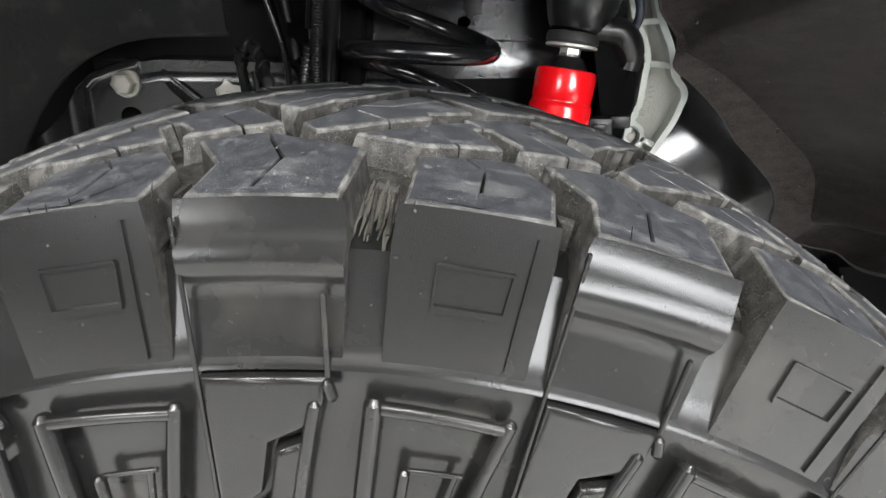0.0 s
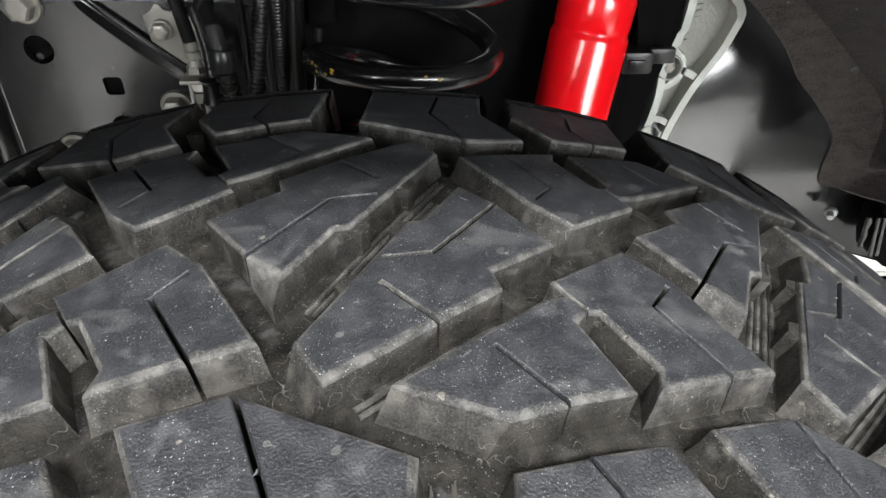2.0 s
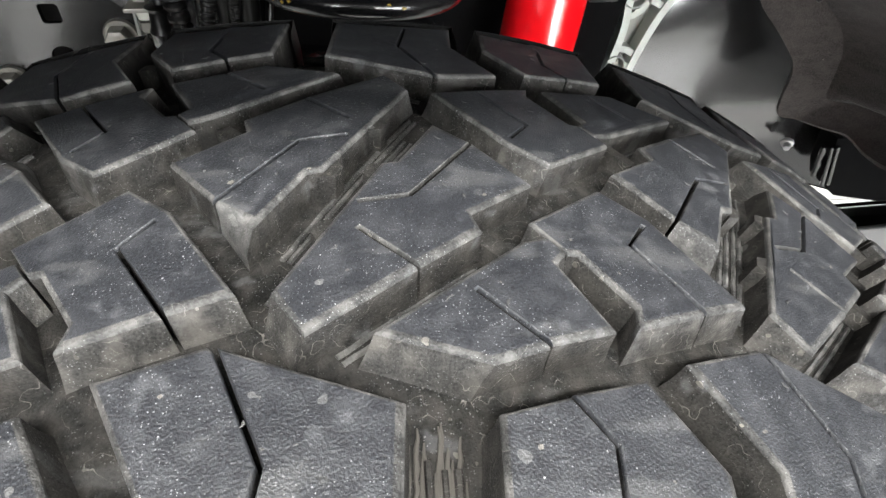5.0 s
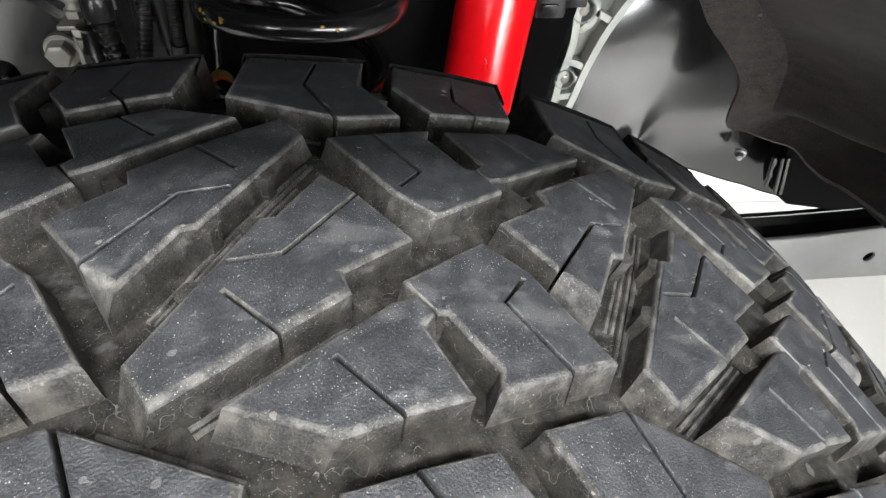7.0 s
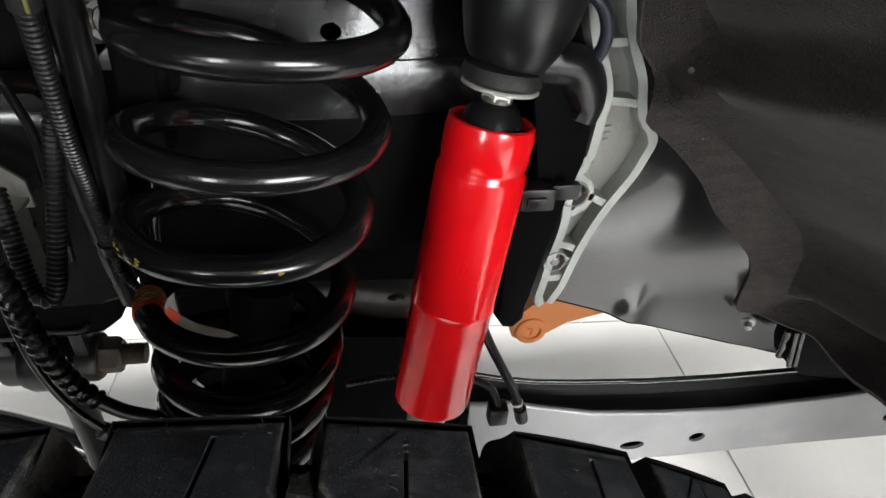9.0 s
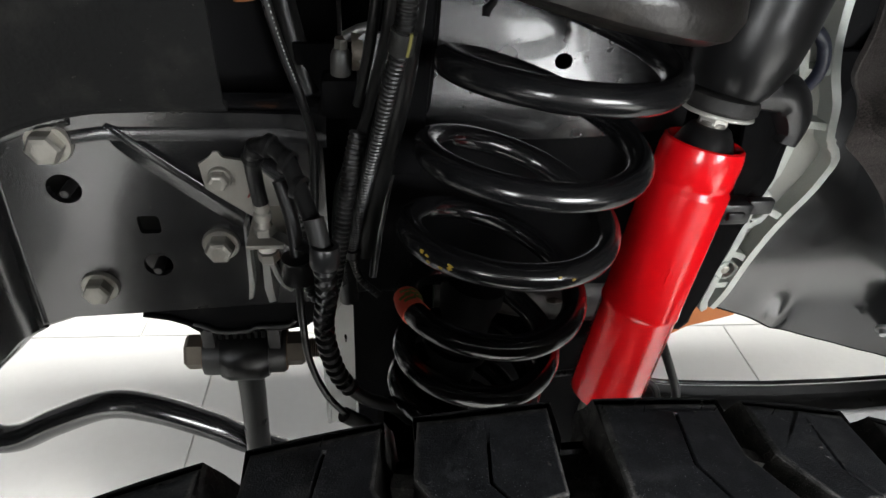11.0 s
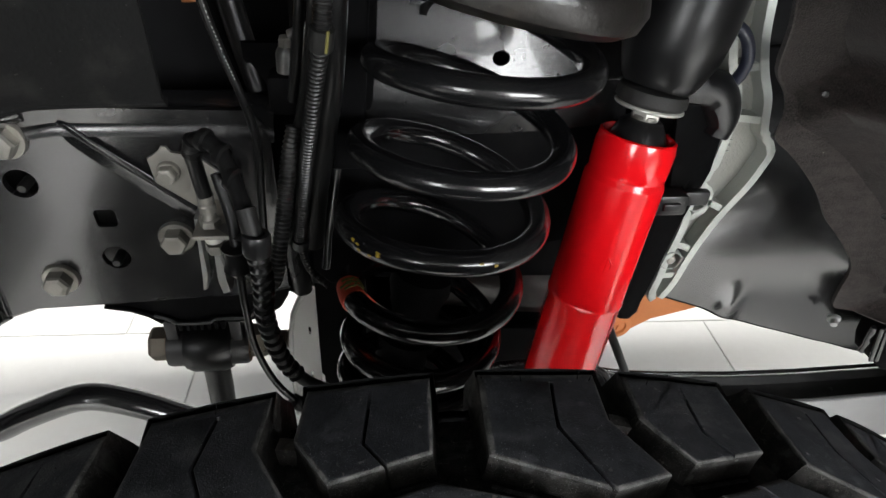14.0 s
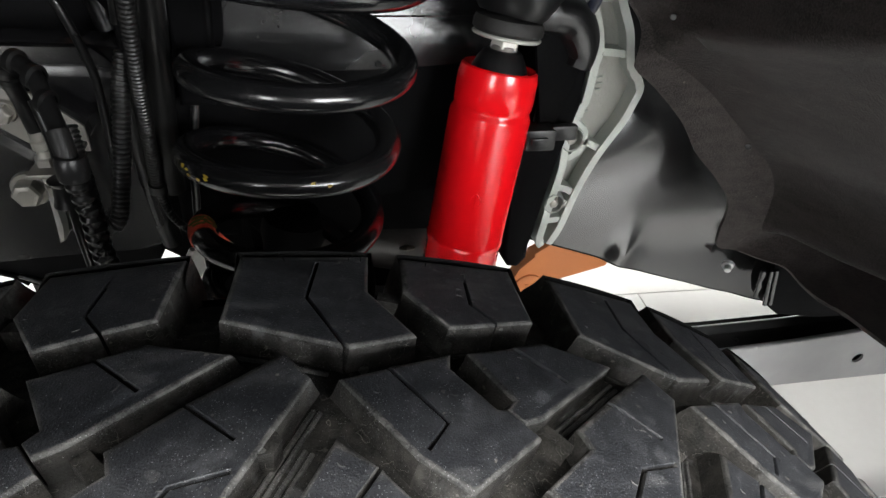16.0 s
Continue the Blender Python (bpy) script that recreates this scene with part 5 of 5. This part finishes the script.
part("shelf", tube([(-0.320, 0.702, 0.6105), (-0.298, 0.7015, 0.6055), (-0.284, 0.7015, 0.5985), (-0.274, 0.7015, 0.589)], 0.0026, 12), SHADED_BLACK, joint)
BX = Vector((0.131, 0.004, -0.006)).normalized()
BC = Vector((-0.247, 0.738, 0.526))
part("bush", lathe([(0, -0.023), (0.027, -0.023), (0.0305, -0.015), (0.0305, 0.015), (0.027, 0.023), (0, 0.023)], BC, BX, 36), HOSE, joint, "dirty black rubber bush")
part("fork", lathe([(0, -0.040), (0.023, -0.040), (0.024, -0.037), (0.024, -0.022), (0, -0.020)], BC, BX, 30), BLACK_METAL, joint)
part("fork", lathe([(0, 0.020), (0.024, 0.022), (0.024, 0.037), (0.022, 0.040), (0, 0.040)], BC, BX, 30), BLACK_METAL, joint)
for u in (-0.031, 0.031):
    c = BC + BX * u
    part("cheek", plate([(c.x - 0.006, 0.575), (c.x + 0.006, 0.575), (c.x + 0.006, c.z), (c.x - 0.006, c.z)], 0.722, 0.764, 0.002), BLACK_METAL, joint)
for u in (-0.0395, 0.0395):
    part("rust_ring", lathe([(0.012, -0.0012), (0.0215, -0.0012), (0.0222, 0.0), (0.0215, 0.0012), (0.012, 0.0012)], BC + BX * u, BX, 30), RUST, joint, "rusty washer edge")
part("bolt_head", hex_head(BC - BX * 0.0405, -BX, 0.031, 0.018), RUSTY, joint, "rust-spotted hexagon bolt head", smooth=False)
part("nut", hex_head(BC + BX * 0.0405, BX, 0.031, 0.018), RUSTY, joint, "rust-spotted hexagon nut", smooth=False)
ends = [BC + BX * (0.056 + 0.001 * i) for i in range(24)]
part("thread", tube(ends, [0.0105 if i % 2 else 0.0092 for i in range(24)], 18), RUSTY, joint)
part("link_rod", tube([(-0.250, 0.748, 0.500), (-0.253, 0.755, 0.44), (-0.259, 0.765, 0.36), (-0.265, 0.77, 0.26)], 0.0142, 24), HOSE, joint, "dull black link rod")

bar = thing("sway_bar", (-0.4, 0.80, 0.36), "gloss black bent steel anti-roll bar below the chassis", "anti-roll bar")
part("bar", tube(smooth_path([(-0.66, 0.80, 0.50), (-0.632, 0.80, 0.440), (-0.606, 0.80, 0.385), (-0.5795, 0.80, 0.3420), (-0.545, 0.80, 0.338), (-0.4972, 0.80, 0.3620), (-0.4323, 0.80, 0.3862), (-0.3815, 0.80, 0.3735), (-0.3181, 0.80, 0.3343), (-0.2887, 0.80, 0.3093), (-0.213, 0.80, 0.255), (-0.12, 0.80, 0.19)], 8), 0.0168, 24), PANEL_PAINT, bar)

# ---- hoses and cables ----
hose = thing("brake_hose", (-0.19, 0.62, 0.75), "black ribbed rubber brake hose with a zinc fitting and bracket", "brake hose")
part("upper_hose", tube(smooth_path([(-0.1935, 0.628, 0.765), (-0.1945, 0.624, 0.79), (-0.192, 0.612, 0.812), (-0.182, 0.602, 0.8225), (-0.170, 0.592, 0.818), (-0.160, 0.575, 0.800), (-0.152, 0.560, 0.783), (-0.150, 0.553, 0.768)], 8), 0.0052, 16), HOSE, hose)
for t, r in (((-0.1925, 0.615, 0.808), 0.0066), ((-0.188, 0.607, 0.818), 0.0068), ((-0.180, 0.600, 0.823), 0.0072), ((-0.169, 0.591, 0.817), 0.0075), ((-0.163, 0.581, 0.806), 0.0075)):
    part("ring", lathe([(r * 0.7, -0.003), (r, -0.002), (r, 0.002), (r * 0.7, 0.003)], t, Vector((0.8, -0.5, -0.2)) if t[0] > -0.185 else Vector((0.3, -0.3, 0.8)), 20), HOSE, hose)
part("fitting", lathe([(0, 0), (0.0056, 0), (0.0056, 0.005), (0.0045, 0.007), (0.0045, 0.009), (0.006, 0.010), (0.006, 0.015), (0.0048, 0.0165), (0.0056, 0.018), (0.0056, 0.023), (0, 0.024)], (-0.1935, 0.628, 0.745), (0, 0, 1), 20), ZINC, hose, "crimped zinc fitting")
part("hex", hex_head((-0.1935, 0.628, 0.7435), (0, 0, 1), 0.013, 0.006), ZINC, hose, smooth=False)
part("bracket", box((-0.2055, 0.617, 0.737), (-0.1800, 0.672, 0.7405), 0.001), ZINC, hose)
part("spacer", lathe([(0, 0), (0.0078, 0), (0.0065, -0.007), (0, -0.007)], (-0.193, 0.628, 0.737), (0, 0, 1), 20), BRIGHT, hose)
part("nut", hex_head((-0.193, 0.628, 0.728), (0, 0, -1), 0.013, 0.008), ZINC, hose, smooth=False)
part("pipe", tube(smooth_path([(-0.193, 0.628, 0.722), (-0.188, 0.632, 0.700), (-0.183, 0.645, 0.680), (-0.186, 0.665, 0.665)], 6), 0.0022, 8), GREY_METAL, hose)
part("holder", tube([(-0.1845, 0.630, 0.7405), (-0.174, 0.606, 0.752), (-0.162, 0.580, 0.764), (-0.1515, 0.559, 0.776)], 0.0058, 4, flat=0.45), PLASTIC, hose, "black moulded hose holder", smooth=False)
part("clamp", lathe([(0.005, -0.007), (0.0078, -0.007), (0.0086, -0.005), (0.0086, 0.005), (0.0078, 0.007), (0.005, 0.007)], (-0.149, 0.552, 0.778), (0.05, 0.1, 1), 24), PLASTIC, hose)
part("grey_sleeve", tube([(-0.1545, 0.562, 0.797), (-0.152, 0.557, 0.786), (-0.150, 0.553, 0.772)], 0.0060, 18), GREY_PLASTIC, hose)
lower_hose = smooth_path([(-0.1495, 0.553, 0.770), (-0.1500, 0.560, 0.742), (-0.1535, 0.567, 0.714), (-0.1525, 0.572, 0.686), (-0.1460, 0.577, 0.652), (-0.130, 0.583, 0.622), (-0.105, 0.592, 0.596), (-0.085, 0.60, 0.56)], 10)
part("ribbed_guard", corrugated(lower_hose[:46], 0.0070, 0.0090, 0.0020, 16), HOSE, hose, "coiled black hose guard")
part("lower_hose", tube(lower_hose, 0.0050, 14), HOSE, hose)

line = thing("brake_line", (-0.168, 0.58, 0.70), "thin black sensor cable with a rubber grommet", "cable")
part("cable", tube(smooth_path([(-0.168, 0.585, 0.757), (-0.1685, 0.582, 0.735), (-0.1685, 0.58, 0.705), (-0.1665, 0.58, 0.667), (-0.156, 0.58, 0.629), (-0.138, 0.582, 0.597), (-0.12, 0.59, 0.56)], 8), 0.0026, 10), HOSE, line)
part("grommet", lathe([(0.003, 0), (0.010, 0.0), (0.0085, 0.004), (0.0075, 0.014), (0.0095, 0.017), (0.003, 0.018)], (-0.1685, 0.583, 0.738), (0, 0, 1), 20), HOSE, line)
part("upper_cable", tube(smooth_path([(-0.168, 0.585, 0.755), (-0.170, 0.592, 0.775), (-0.176, 0.60, 0.800)], 6), 0.0045, 12), HOSE, line)
part("boot", tube([(-0.145, 0.580, 0.607), (-0.130, 0.585, 0.588), (-0.122, 0.589, 0.57)], 0.006, 14), HOSE, line)

harness = thing("wiring_harness", (-0.12, 0.62, 0.80), "black corrugated wiring harness with a grey sleeve", "wiring harness")
run = smooth_path([(-0.098, 0.568, 0.96), (-0.102, 0.573, 0.92), (-0.105, 0.577, 0.892), (-0.111, 0.590, 0.860), (-0.118, 0.606, 0.820), (-0.125, 0.625, 0.780), (-0.131, 0.643, 0.740), (-0.1355, 0.656, 0.706), (-0.130, 0.655, 0.680), (-0.115, 0.648, 0.667)], 10)
part("conduit", corrugated(run[:72], 0.0052, 0.0032, 0.0008, 12), CONDUIT, harness)
part("conduit_end", corrugated(run[70:], 0.0034, 0.0026, 0.0006, 10), CONDUIT, harness)
part("sleeve", tube([(-0.1042, 0.5762, 0.897), (-0.105, 0.577, 0.892), (-0.1058, 0.579, 0.886)], 0.0069, 18), GREY_PLASTIC, harness, "grey sleeve with a yellow stripe")
part("stripe", tube([(-0.1010, 0.5702, 0.897), (-0.1018, 0.5708, 0.891), (-0.1028, 0.5730, 0.885)], 0.0010, 8), YELLOW_DULL, harness)
part("strap", lathe([(0.004, -0.004), (0.0068, -0.004), (0.0068, 0.004), (0.004, 0.004)], (-0.1355, 0.656, 0.706), (0.1, -0.2, 1), 18), PLASTIC, harness)
part("hose", tube(smooth_path([(-0.106, 0.592, 0.96), (-0.110, 0.600, 0.90), (-0.119, 0.615, 0.850), (-0.130, 0.635, 0.80), (-0.139, 0.654, 0.755), (-0.143, 0.670, 0.70), (-0.140, 0.678, 0.64)], 8), [0.0032 + 0.005 * min(1, max(0, (k - 20) / 10)) for k in range(49)], 16), HOSE, harness)
part("trunk", tube(smooth_path([(-0.094, 0.600, 0.97), (-0.099, 0.605, 0.90), (-0.104, 0.615, 0.85), (-0.112, 0.632, 0.80), (-0.120, 0.650, 0.75), (-0.126, 0.664, 0.70)], 8), 0.0085, 16), HOSE, harness)
part("loop", corrugated(smooth_path([(-0.128, 0.625, 0.820), (-0.133, 0.620, 0.800), (-0.139, 0.613, 0.765), (-0.145, 0.605, 0.733), (-0.150, 0.600, 0.713), (-0.158, 0.599, 0.709), (-0.164, 0.603, 0.720), (-0.167, 0.610, 0.745), (-0.170, 0.618, 0.775)], 10), 0.0058, 0.0034, 0.0009, 12), CONDUIT, harness)
part("thin_hose", tube(smooth_path([(-0.108, 0.60, 0.97), (-0.116, 0.605, 0.91), (-0.121, 0.612, 0.875), (-0.128, 0.625, 0.838)], 8), 0.0032, 10), HOSE, harness)

wire = thing("printed_cable", (-0.17, 0.65, 0.84), "thin black cable with pale printed marks", "cable")
wire_run = smooth_path([(-0.190, 0.652, 0.95), (-0.1795, 0.650, 0.893), (-0.172, 0.650, 0.860), (-0.1645, 0.650, 0.834), (-0.1600, 0.652, 0.812), (-0.1590, 0.658, 0.787), (-0.1620, 0.660, 0.74), (-0.1640, 0.660, 0.694)], 8)
part("cable", tube(wire_run, 0.0030, 10), HOSE, wire)
marks = bmesh.new()
for i in range(26):
    s = 3 + i * 0.72
    a, b = wire_run[int(s)].lerp(wire_run[int(s) + 1], s % 1), wire_run[int(s)].lerp(wire_run[int(s) + 1], min(1, s % 1 + 0.35))
    off = Vector((0.0012, -0.0026, 0.0008))
    tube([a + off, b + off], 0.0004, 5, marks)
part("printed_mark", marks, WHITE_PRINT, wire)

valve = thing("hose_connector", (-0.12, 0.72, 0.845), "metal pipe connector with a ringed end cap", "connector")
part("body", lathe([(0, -0.03), (0.0135, -0.03), (0.0135, 0.0), (0.0125, 0.003), (0.0085, 0.003), (0.0082, 0.001), (0.0065, 0.001), (0.0062, 0.004), (0.003, 0.004), (0.0028, 0.002), (0, 0.002)], (-0.116, 0.704, 0.8455), (-0.15, -1, 0.35), 28), VALVE_METAL, valve)
part("collar", tube([(-0.135, 0.716, 0.851), (-0.125, 0.713, 0.857), (-0.114, 0.712, 0.860)], 0.0042, 12), VALVE_METAL, valve)
part("rust_ring", lathe([(0.011, -0.002), (0.0142, -0.002), (0.0142, 0.006), (0.011, 0.006)], (-0.125, 0.714, 0.842), (-1, 0, 0), 24), RUSTY, valve)
side_bolt = part("side_fitting", lathe([(0, -0.004), (0.0075, -0.004), (0.0075, 0.010), (0.006, 0.014), (0.0045, 0.016), (0, 0.016)], (-0.1395, 0.716, 0.828), (0.05, -0.1, 1), 24), VALVE_METAL, valve)
part("nut", hex_head((-0.1387, 0.7145, 0.843), (0.05, -0.1, 1), 0.009, 0.008), ZINC, side_bolt, smooth=False)
part("bracket", plate([(-0.128, 0.812), (-0.104, 0.812), (-0.104, 0.826), (-0.118, 0.830), (-0.128, 0.822)], 0.706, 0.735, 0.002), VALVE_METAL, valve)
part("base_block", box((-0.155, 0.708, 0.790), (-0.118, 0.735, 0.822), 0.005), SHADED_BLACK, valve)
pipe = thing("coolant_pipe", (-0.2, 0.75, 0.87), "dark pipe with a metal clamp and an orange sheath", "pipe")
part("pipe", tube(smooth_path([(-0.19, 0.76, 0.97), (-0.186, 0.755, 0.90), (-0.178, 0.75, 0.85), (-0.165, 0.74, 0.80)], 6), 0.010, 14), HOSE, pipe)
part("clamp", lathe([(0.009, -0.004), (0.0125, -0.004), (0.0125, 0.004), (0.009, 0.004)], (-0.184, 0.754, 0.885), (0.15, -0.1, -1), 20), GREY_METAL, pipe)
part("orange_sheath", tube([(-0.212, 0.75, 0.97), (-0.208, 0.748, 0.90), (-0.204, 0.747, 0.868)], 0.011, 14), ORANGE, pipe, "orange cable sheath")

lead = thing("sensor_lead", (0.16, 0.64, 0.54), "black sensor lead with plugs beside the shock foot", "cable")
part("lead", tube(smooth_path([(0.130, 0.655, 0.63), (0.139, 0.645, 0.606), (0.155, 0.64, 0.572), (0.170, 0.64, 0.540), (0.178, 0.64, 0.512)], 6), [0.0042] * 25, 12), HOSE, lead)
part("tie", lathe([(0.003, -0.0012), (0.0055, -0.0012), (0.0055, 0.0012), (0.003, 0.0012)], (0.1745, 0.64, 0.525), (0.25, 0, -1), 14), BRIGHT, lead)
part("plug", box((0.148, 0.632, 0.502), (0.166, 0.648, 0.524), 0.003), PLASTIC, lead)
part("plug", tube([(0.178, 0.64, 0.516), (0.182, 0.64, 0.500)], 0.0062, 12), PLASTIC, lead)
part("tail", tube(smooth_path([(0.157, 0.64, 0.522), (0.150, 0.645, 0.54), (0.136, 0.65, 0.548), (0.120, 0.655, 0.545)], 6), 0.0035, 10), HOSE, lead)
part("ribbed_wire", corrugated([Vector((0.02, 0.66, 0.545)), Vector((0.045, 0.662, 0.547)), Vector((0.085, 0.664, 0.548))], 0.003, 0.003, 0.0007, 10), CONDUIT, lead)

blue = thing("blue_cable", (0.205, 0.66, 0.86), "dark blue cable looped over the cast bracket", "cable")
part("cable", tube(smooth_path([(0.150, 0.668, 0.885), (0.161, 0.658, 0.886), (0.173, 0.655, 0.882), (0.187, 0.655, 0.873), (0.194, 0.655, 0.860), (0.195, 0.656, 0.847), (0.192, 0.660, 0.835)], 8), 0.0046, 12), CABLE_BLUE, blue)

# ---- wheel arch ----
felt_liner = thing("rear_arch_liner", (0.35, 0.63, 0.70), "dark brown-black felt wheel arch liner with a cut lower edge", "wheel arch liner")
edge = [(0.170, 0.618, 0.98), (0.186, 0.620, 0.92), (0.197, 0.626, 0.885), (0.2105, 0.641, 0.851), (0.2285, 0.648, 0.831), (0.2300, 0.644, 0.815), (0.2290, 0.640, 0.800), (0.2460, 0.640, 0.786), (0.2650, 0.640, 0.770), (0.2870, 0.640, 0.748), (0.3070, 0.640, 0.7255), (0.3280, 0.640, 0.7055), (0.3430, 0.640, 0.6915), (0.3525, 0.640, 0.677), (0.3590, 0.641, 0.661), (0.3605, 0.642, 0.640), (0.3638, 0.644, 0.617), (0.3827, 0.640, 0.614), (0.4020, 0.622, 0.614), (0.4155, 0.609, 0.614), (0.4210, 0.588, 0.610), (0.4170, 0.560, 0.6155), (0.4180, 0.535, 0.620), (0.4120, 0.490, 0.632), (0.4150, 0.43, 0.640)]
rng = random.Random(11)
rows = []
for s, (ox, oy, oz) in ((0, (0, 0, 0)), (1, (0.020, -0.003, 0.013)), (2, (0.041, -0.007, 0.026)), (2.4, (0.052, -0.020, 0.033)), (3, (0.066, -0.070, 0.042)), (4, (0.090, -0.16, 0.065)), (5, (0.125, -0.27, 0.10)), (6, (0.16, -0.40, 0.13)), (7, (0.17, -0.47, 0.135))):
    row = []
    for i, (x, y, z) in enumerate(edge):
        w = i / (len(edge) - 1)
        low = max(0.0, (i - 18) / 6)
        wob = 0.0010 * math.sin(9 * w + s) + (rng.uniform(-0.0012, 0.0012) if s == 0 else 0)
        row.append((x + ox * (0.35 + 0.8 * w + 0.7 * low) + wob, y + oy * (1 - 0.8 * low), z + oz * (1.15 - 0.5 * w) + wob))
    rows.append(row)
rows = [[tuple(p) for p in smooth_path(row, 3)] for row in rows]
# Narrows the lighter strip upwards, where less light is painted in.
for i in range(len(rows[0])):
    share = min(1.0, max(0.0, (i - 12) / 18))
    share = 0.06 + 0.94 * share ** 0.6
    base = Vector(rows[0][i])
    for k in (1, 2):
        rows[k][i] = tuple(base + (Vector(rows[k][i]) - base) * share)
part("liner", sheet(rows[2:], -0.004), FELT, felt_liner)
part("hem", sheet(rows[:3], -0.004), LIT_FELT, felt_liner, "felt hem with stronger light put into its colour")
for p in ((0.2383, 0.6200, 0.8432), (0.3321, 0.6140, 0.7419)):
    part("push_pin", lathe([(0, 0), (0.0026, 0), (0.0022, 0.0010), (0, 0.0013)], p, (-0.5, -0.8, 0.2), 16), HOSE, felt_liner)
bracket = thing("body_mount", (0.48, 0.69, 0.53), "black folded body mount with weld beads", "bracket")
part("plate", plate([(0.466, 0.572), (0.470, 0.530), (0.478, 0.510), (0.500, 0.4925), (0.56, 0.482), (0.68, 0.475), (0.68, 0.572)], 0.669, 0.700, 0.003), SHADED_BLACK, bracket)
part("weld_bead", tube([(0.4500 + 0.0019 * i + 0.0004 * math.sin(i * 2.1), 0.6655 + 0.0012 * i + 0.0005 * math.sin(i * 1.7), 0.576 - 0.0063 * i) for i in range(2, 10)], [0.0034 + 0.0007 * math.sin(i * 2.3) for i in range(2, 10)], 10), BLACK_PAINT, bracket)
for dx in (0.008, 0.015):
    part("fold", tube([(0.4530 + dx, 0.6650, 0.564), (0.4580 + dx, 0.6660, 0.545), (0.4670 + dx, 0.6675, 0.512)], 0.0026, 10), BLACK_PAINT, bracket)
part("stud", lathe([(0, 0), (0.007, 0), (0.0065, 0.003), (0.004, 0.004), (0.0035, 0.010), (0, 0.011)], (0.4340, 0.699, 0.550), (-0.45, -0.8, -0.25), 20), GALVANISED, bracket)

front_liner = thing("front_arch_liner", (-0.35, 0.63, 0.88), "matt black plastic front wheel arch liner", "wheel arch liner")
low_edge = [(-0.207, 0.833), (-0.235, 0.8325), (-0.262, 0.832), (-0.286, 0.831), (-0.310, 0.827), (-0.332, 0.820), (-0.353, 0.810), (-0.372, 0.797), (-0.392, 0.779), (-0.412, 0.755), (-0.432, 0.725), (-0.452, 0.69), (-0.47, 0.65)]
rows = [[(x, 0.637, z) for x, z in low_edge], [(x - 0.001, 0.632, z + 0.006) for x, z in low_edge]]
for s, up in ((0.35, 0.06), (0.7, 0.13), (1.0, 0.19)):
    rows.append([(x - 0.06 * s * w, 0.632 - 0.02 * s, z + up * (1 - 0.55 * w)) for (x, z), w in ((p, i / (len(low_edge) - 1)) for i, p in enumerate(low_edge))])
for d in (0.06, 0.16, 0.30, 0.44):
    rows.append([(x - 0.06 * w - d * 0.25 * w, 0.612 - d, z + (0.19 + d * 0.12) * (1 - 0.55 * w) + 0.0 * d) for (x, z), w in ((p, i / (len(low_edge) - 1)) for i, p in enumerate(low_edge))])
part("liner", sheet(rows, 0.004), LINER, front_liner)

part("edge_bead", tube([(x, 0.6345, z) for x, z in low_edge], 0.0032, 10), LINER, front_liner, "rolled lower edge")
for x, z in ((-0.25, 0.905), (-0.345, 0.885)):
    part("push_clip", lathe([(0, 0), (0.0075, 0), (0.0065, 0.002), (0.003, 0.003), (0, 0.003)], (x, 0.6255, z), (-0.1, -1, 0.25), 20), LINER, front_liner)
# Added dark boxes shade the tyre from above and fill gaps behind the arch.
shell = thing("light_blockers", (0.0, 0.9, 1.1), "dark boxes added round the wheel arch to block light and fill gaps", "vehicle body")
part("overhead_blocker", box((-1.1, 0.08, 1.10), (1.1, 1.75, 1.14), 0.01), DARK_VOID, shell)
part("rear_gap_filler", box((-0.75, 1.02, 0.74), (0.75, 1.10, 1.10), 0.01), DARK_VOID, shell)
part("middle_gap_filler", box((-0.40, 0.86, 0.80), (0.45, 1.02, 1.09), 0.02), DARK_VOID, shell)
part("front_gap_filler", box((-0.75, 0.80, 0.64), (-0.14, 0.86, 1.09), 0.01), DARK_VOID, shell)
# Unseen boxes added to keep light off the floor and plate reflections dark.
part("side_blocker", box((0.72, 0.08, 0.17), (2.4, 0.16, 1.10), 0.02), BLACK_PAINT, shell)
part("front_blocker", box((-1.35, 0.06, 0.28), (-0.66, 0.70, 1.02), 0.05), DARK_VOID, shell)
part("low_blocker", box((0.63, 0.17, 0.46), (2.4, 1.02, 0.50), 0.01), DARK_VOID, shell)
part("edge_blocker", box((-1.1, 0.06, 1.02), (-0.72, 0.09, 1.10), 0.008), DARK_VOID, shell)
part("edge_blocker", box((0.66, 0.06, 0.98), (1.1, 0.09, 1.10), 0.008), DARK_VOID, shell)

# ---- floor tiles ----
TILE_SIZE = 0.6
tile_mesh = finish(box((0.0015, 0.0015, -0.006), (TILE_SIZE - 0.0015, TILE_SIZE - 0.0015, 0.0), 0.001, segments=1), "floor_tile", TILE, False)
floor.rotation_euler = (0, 0, radians(-2.3))
for j in range(-8, 6):
    for i in range(-8, 8):
        x, y = (0.70 if j % 2 else -0.68) + TILE_SIZE * i, 1.33 + TILE_SIZE * j
        if -4.1 < x < 3.6 and -3.4 < y < 3.9:
            ob = new("floor_tile", tile_mesh)
            ob.parent = floor
            ob.location = (x, y, 0)
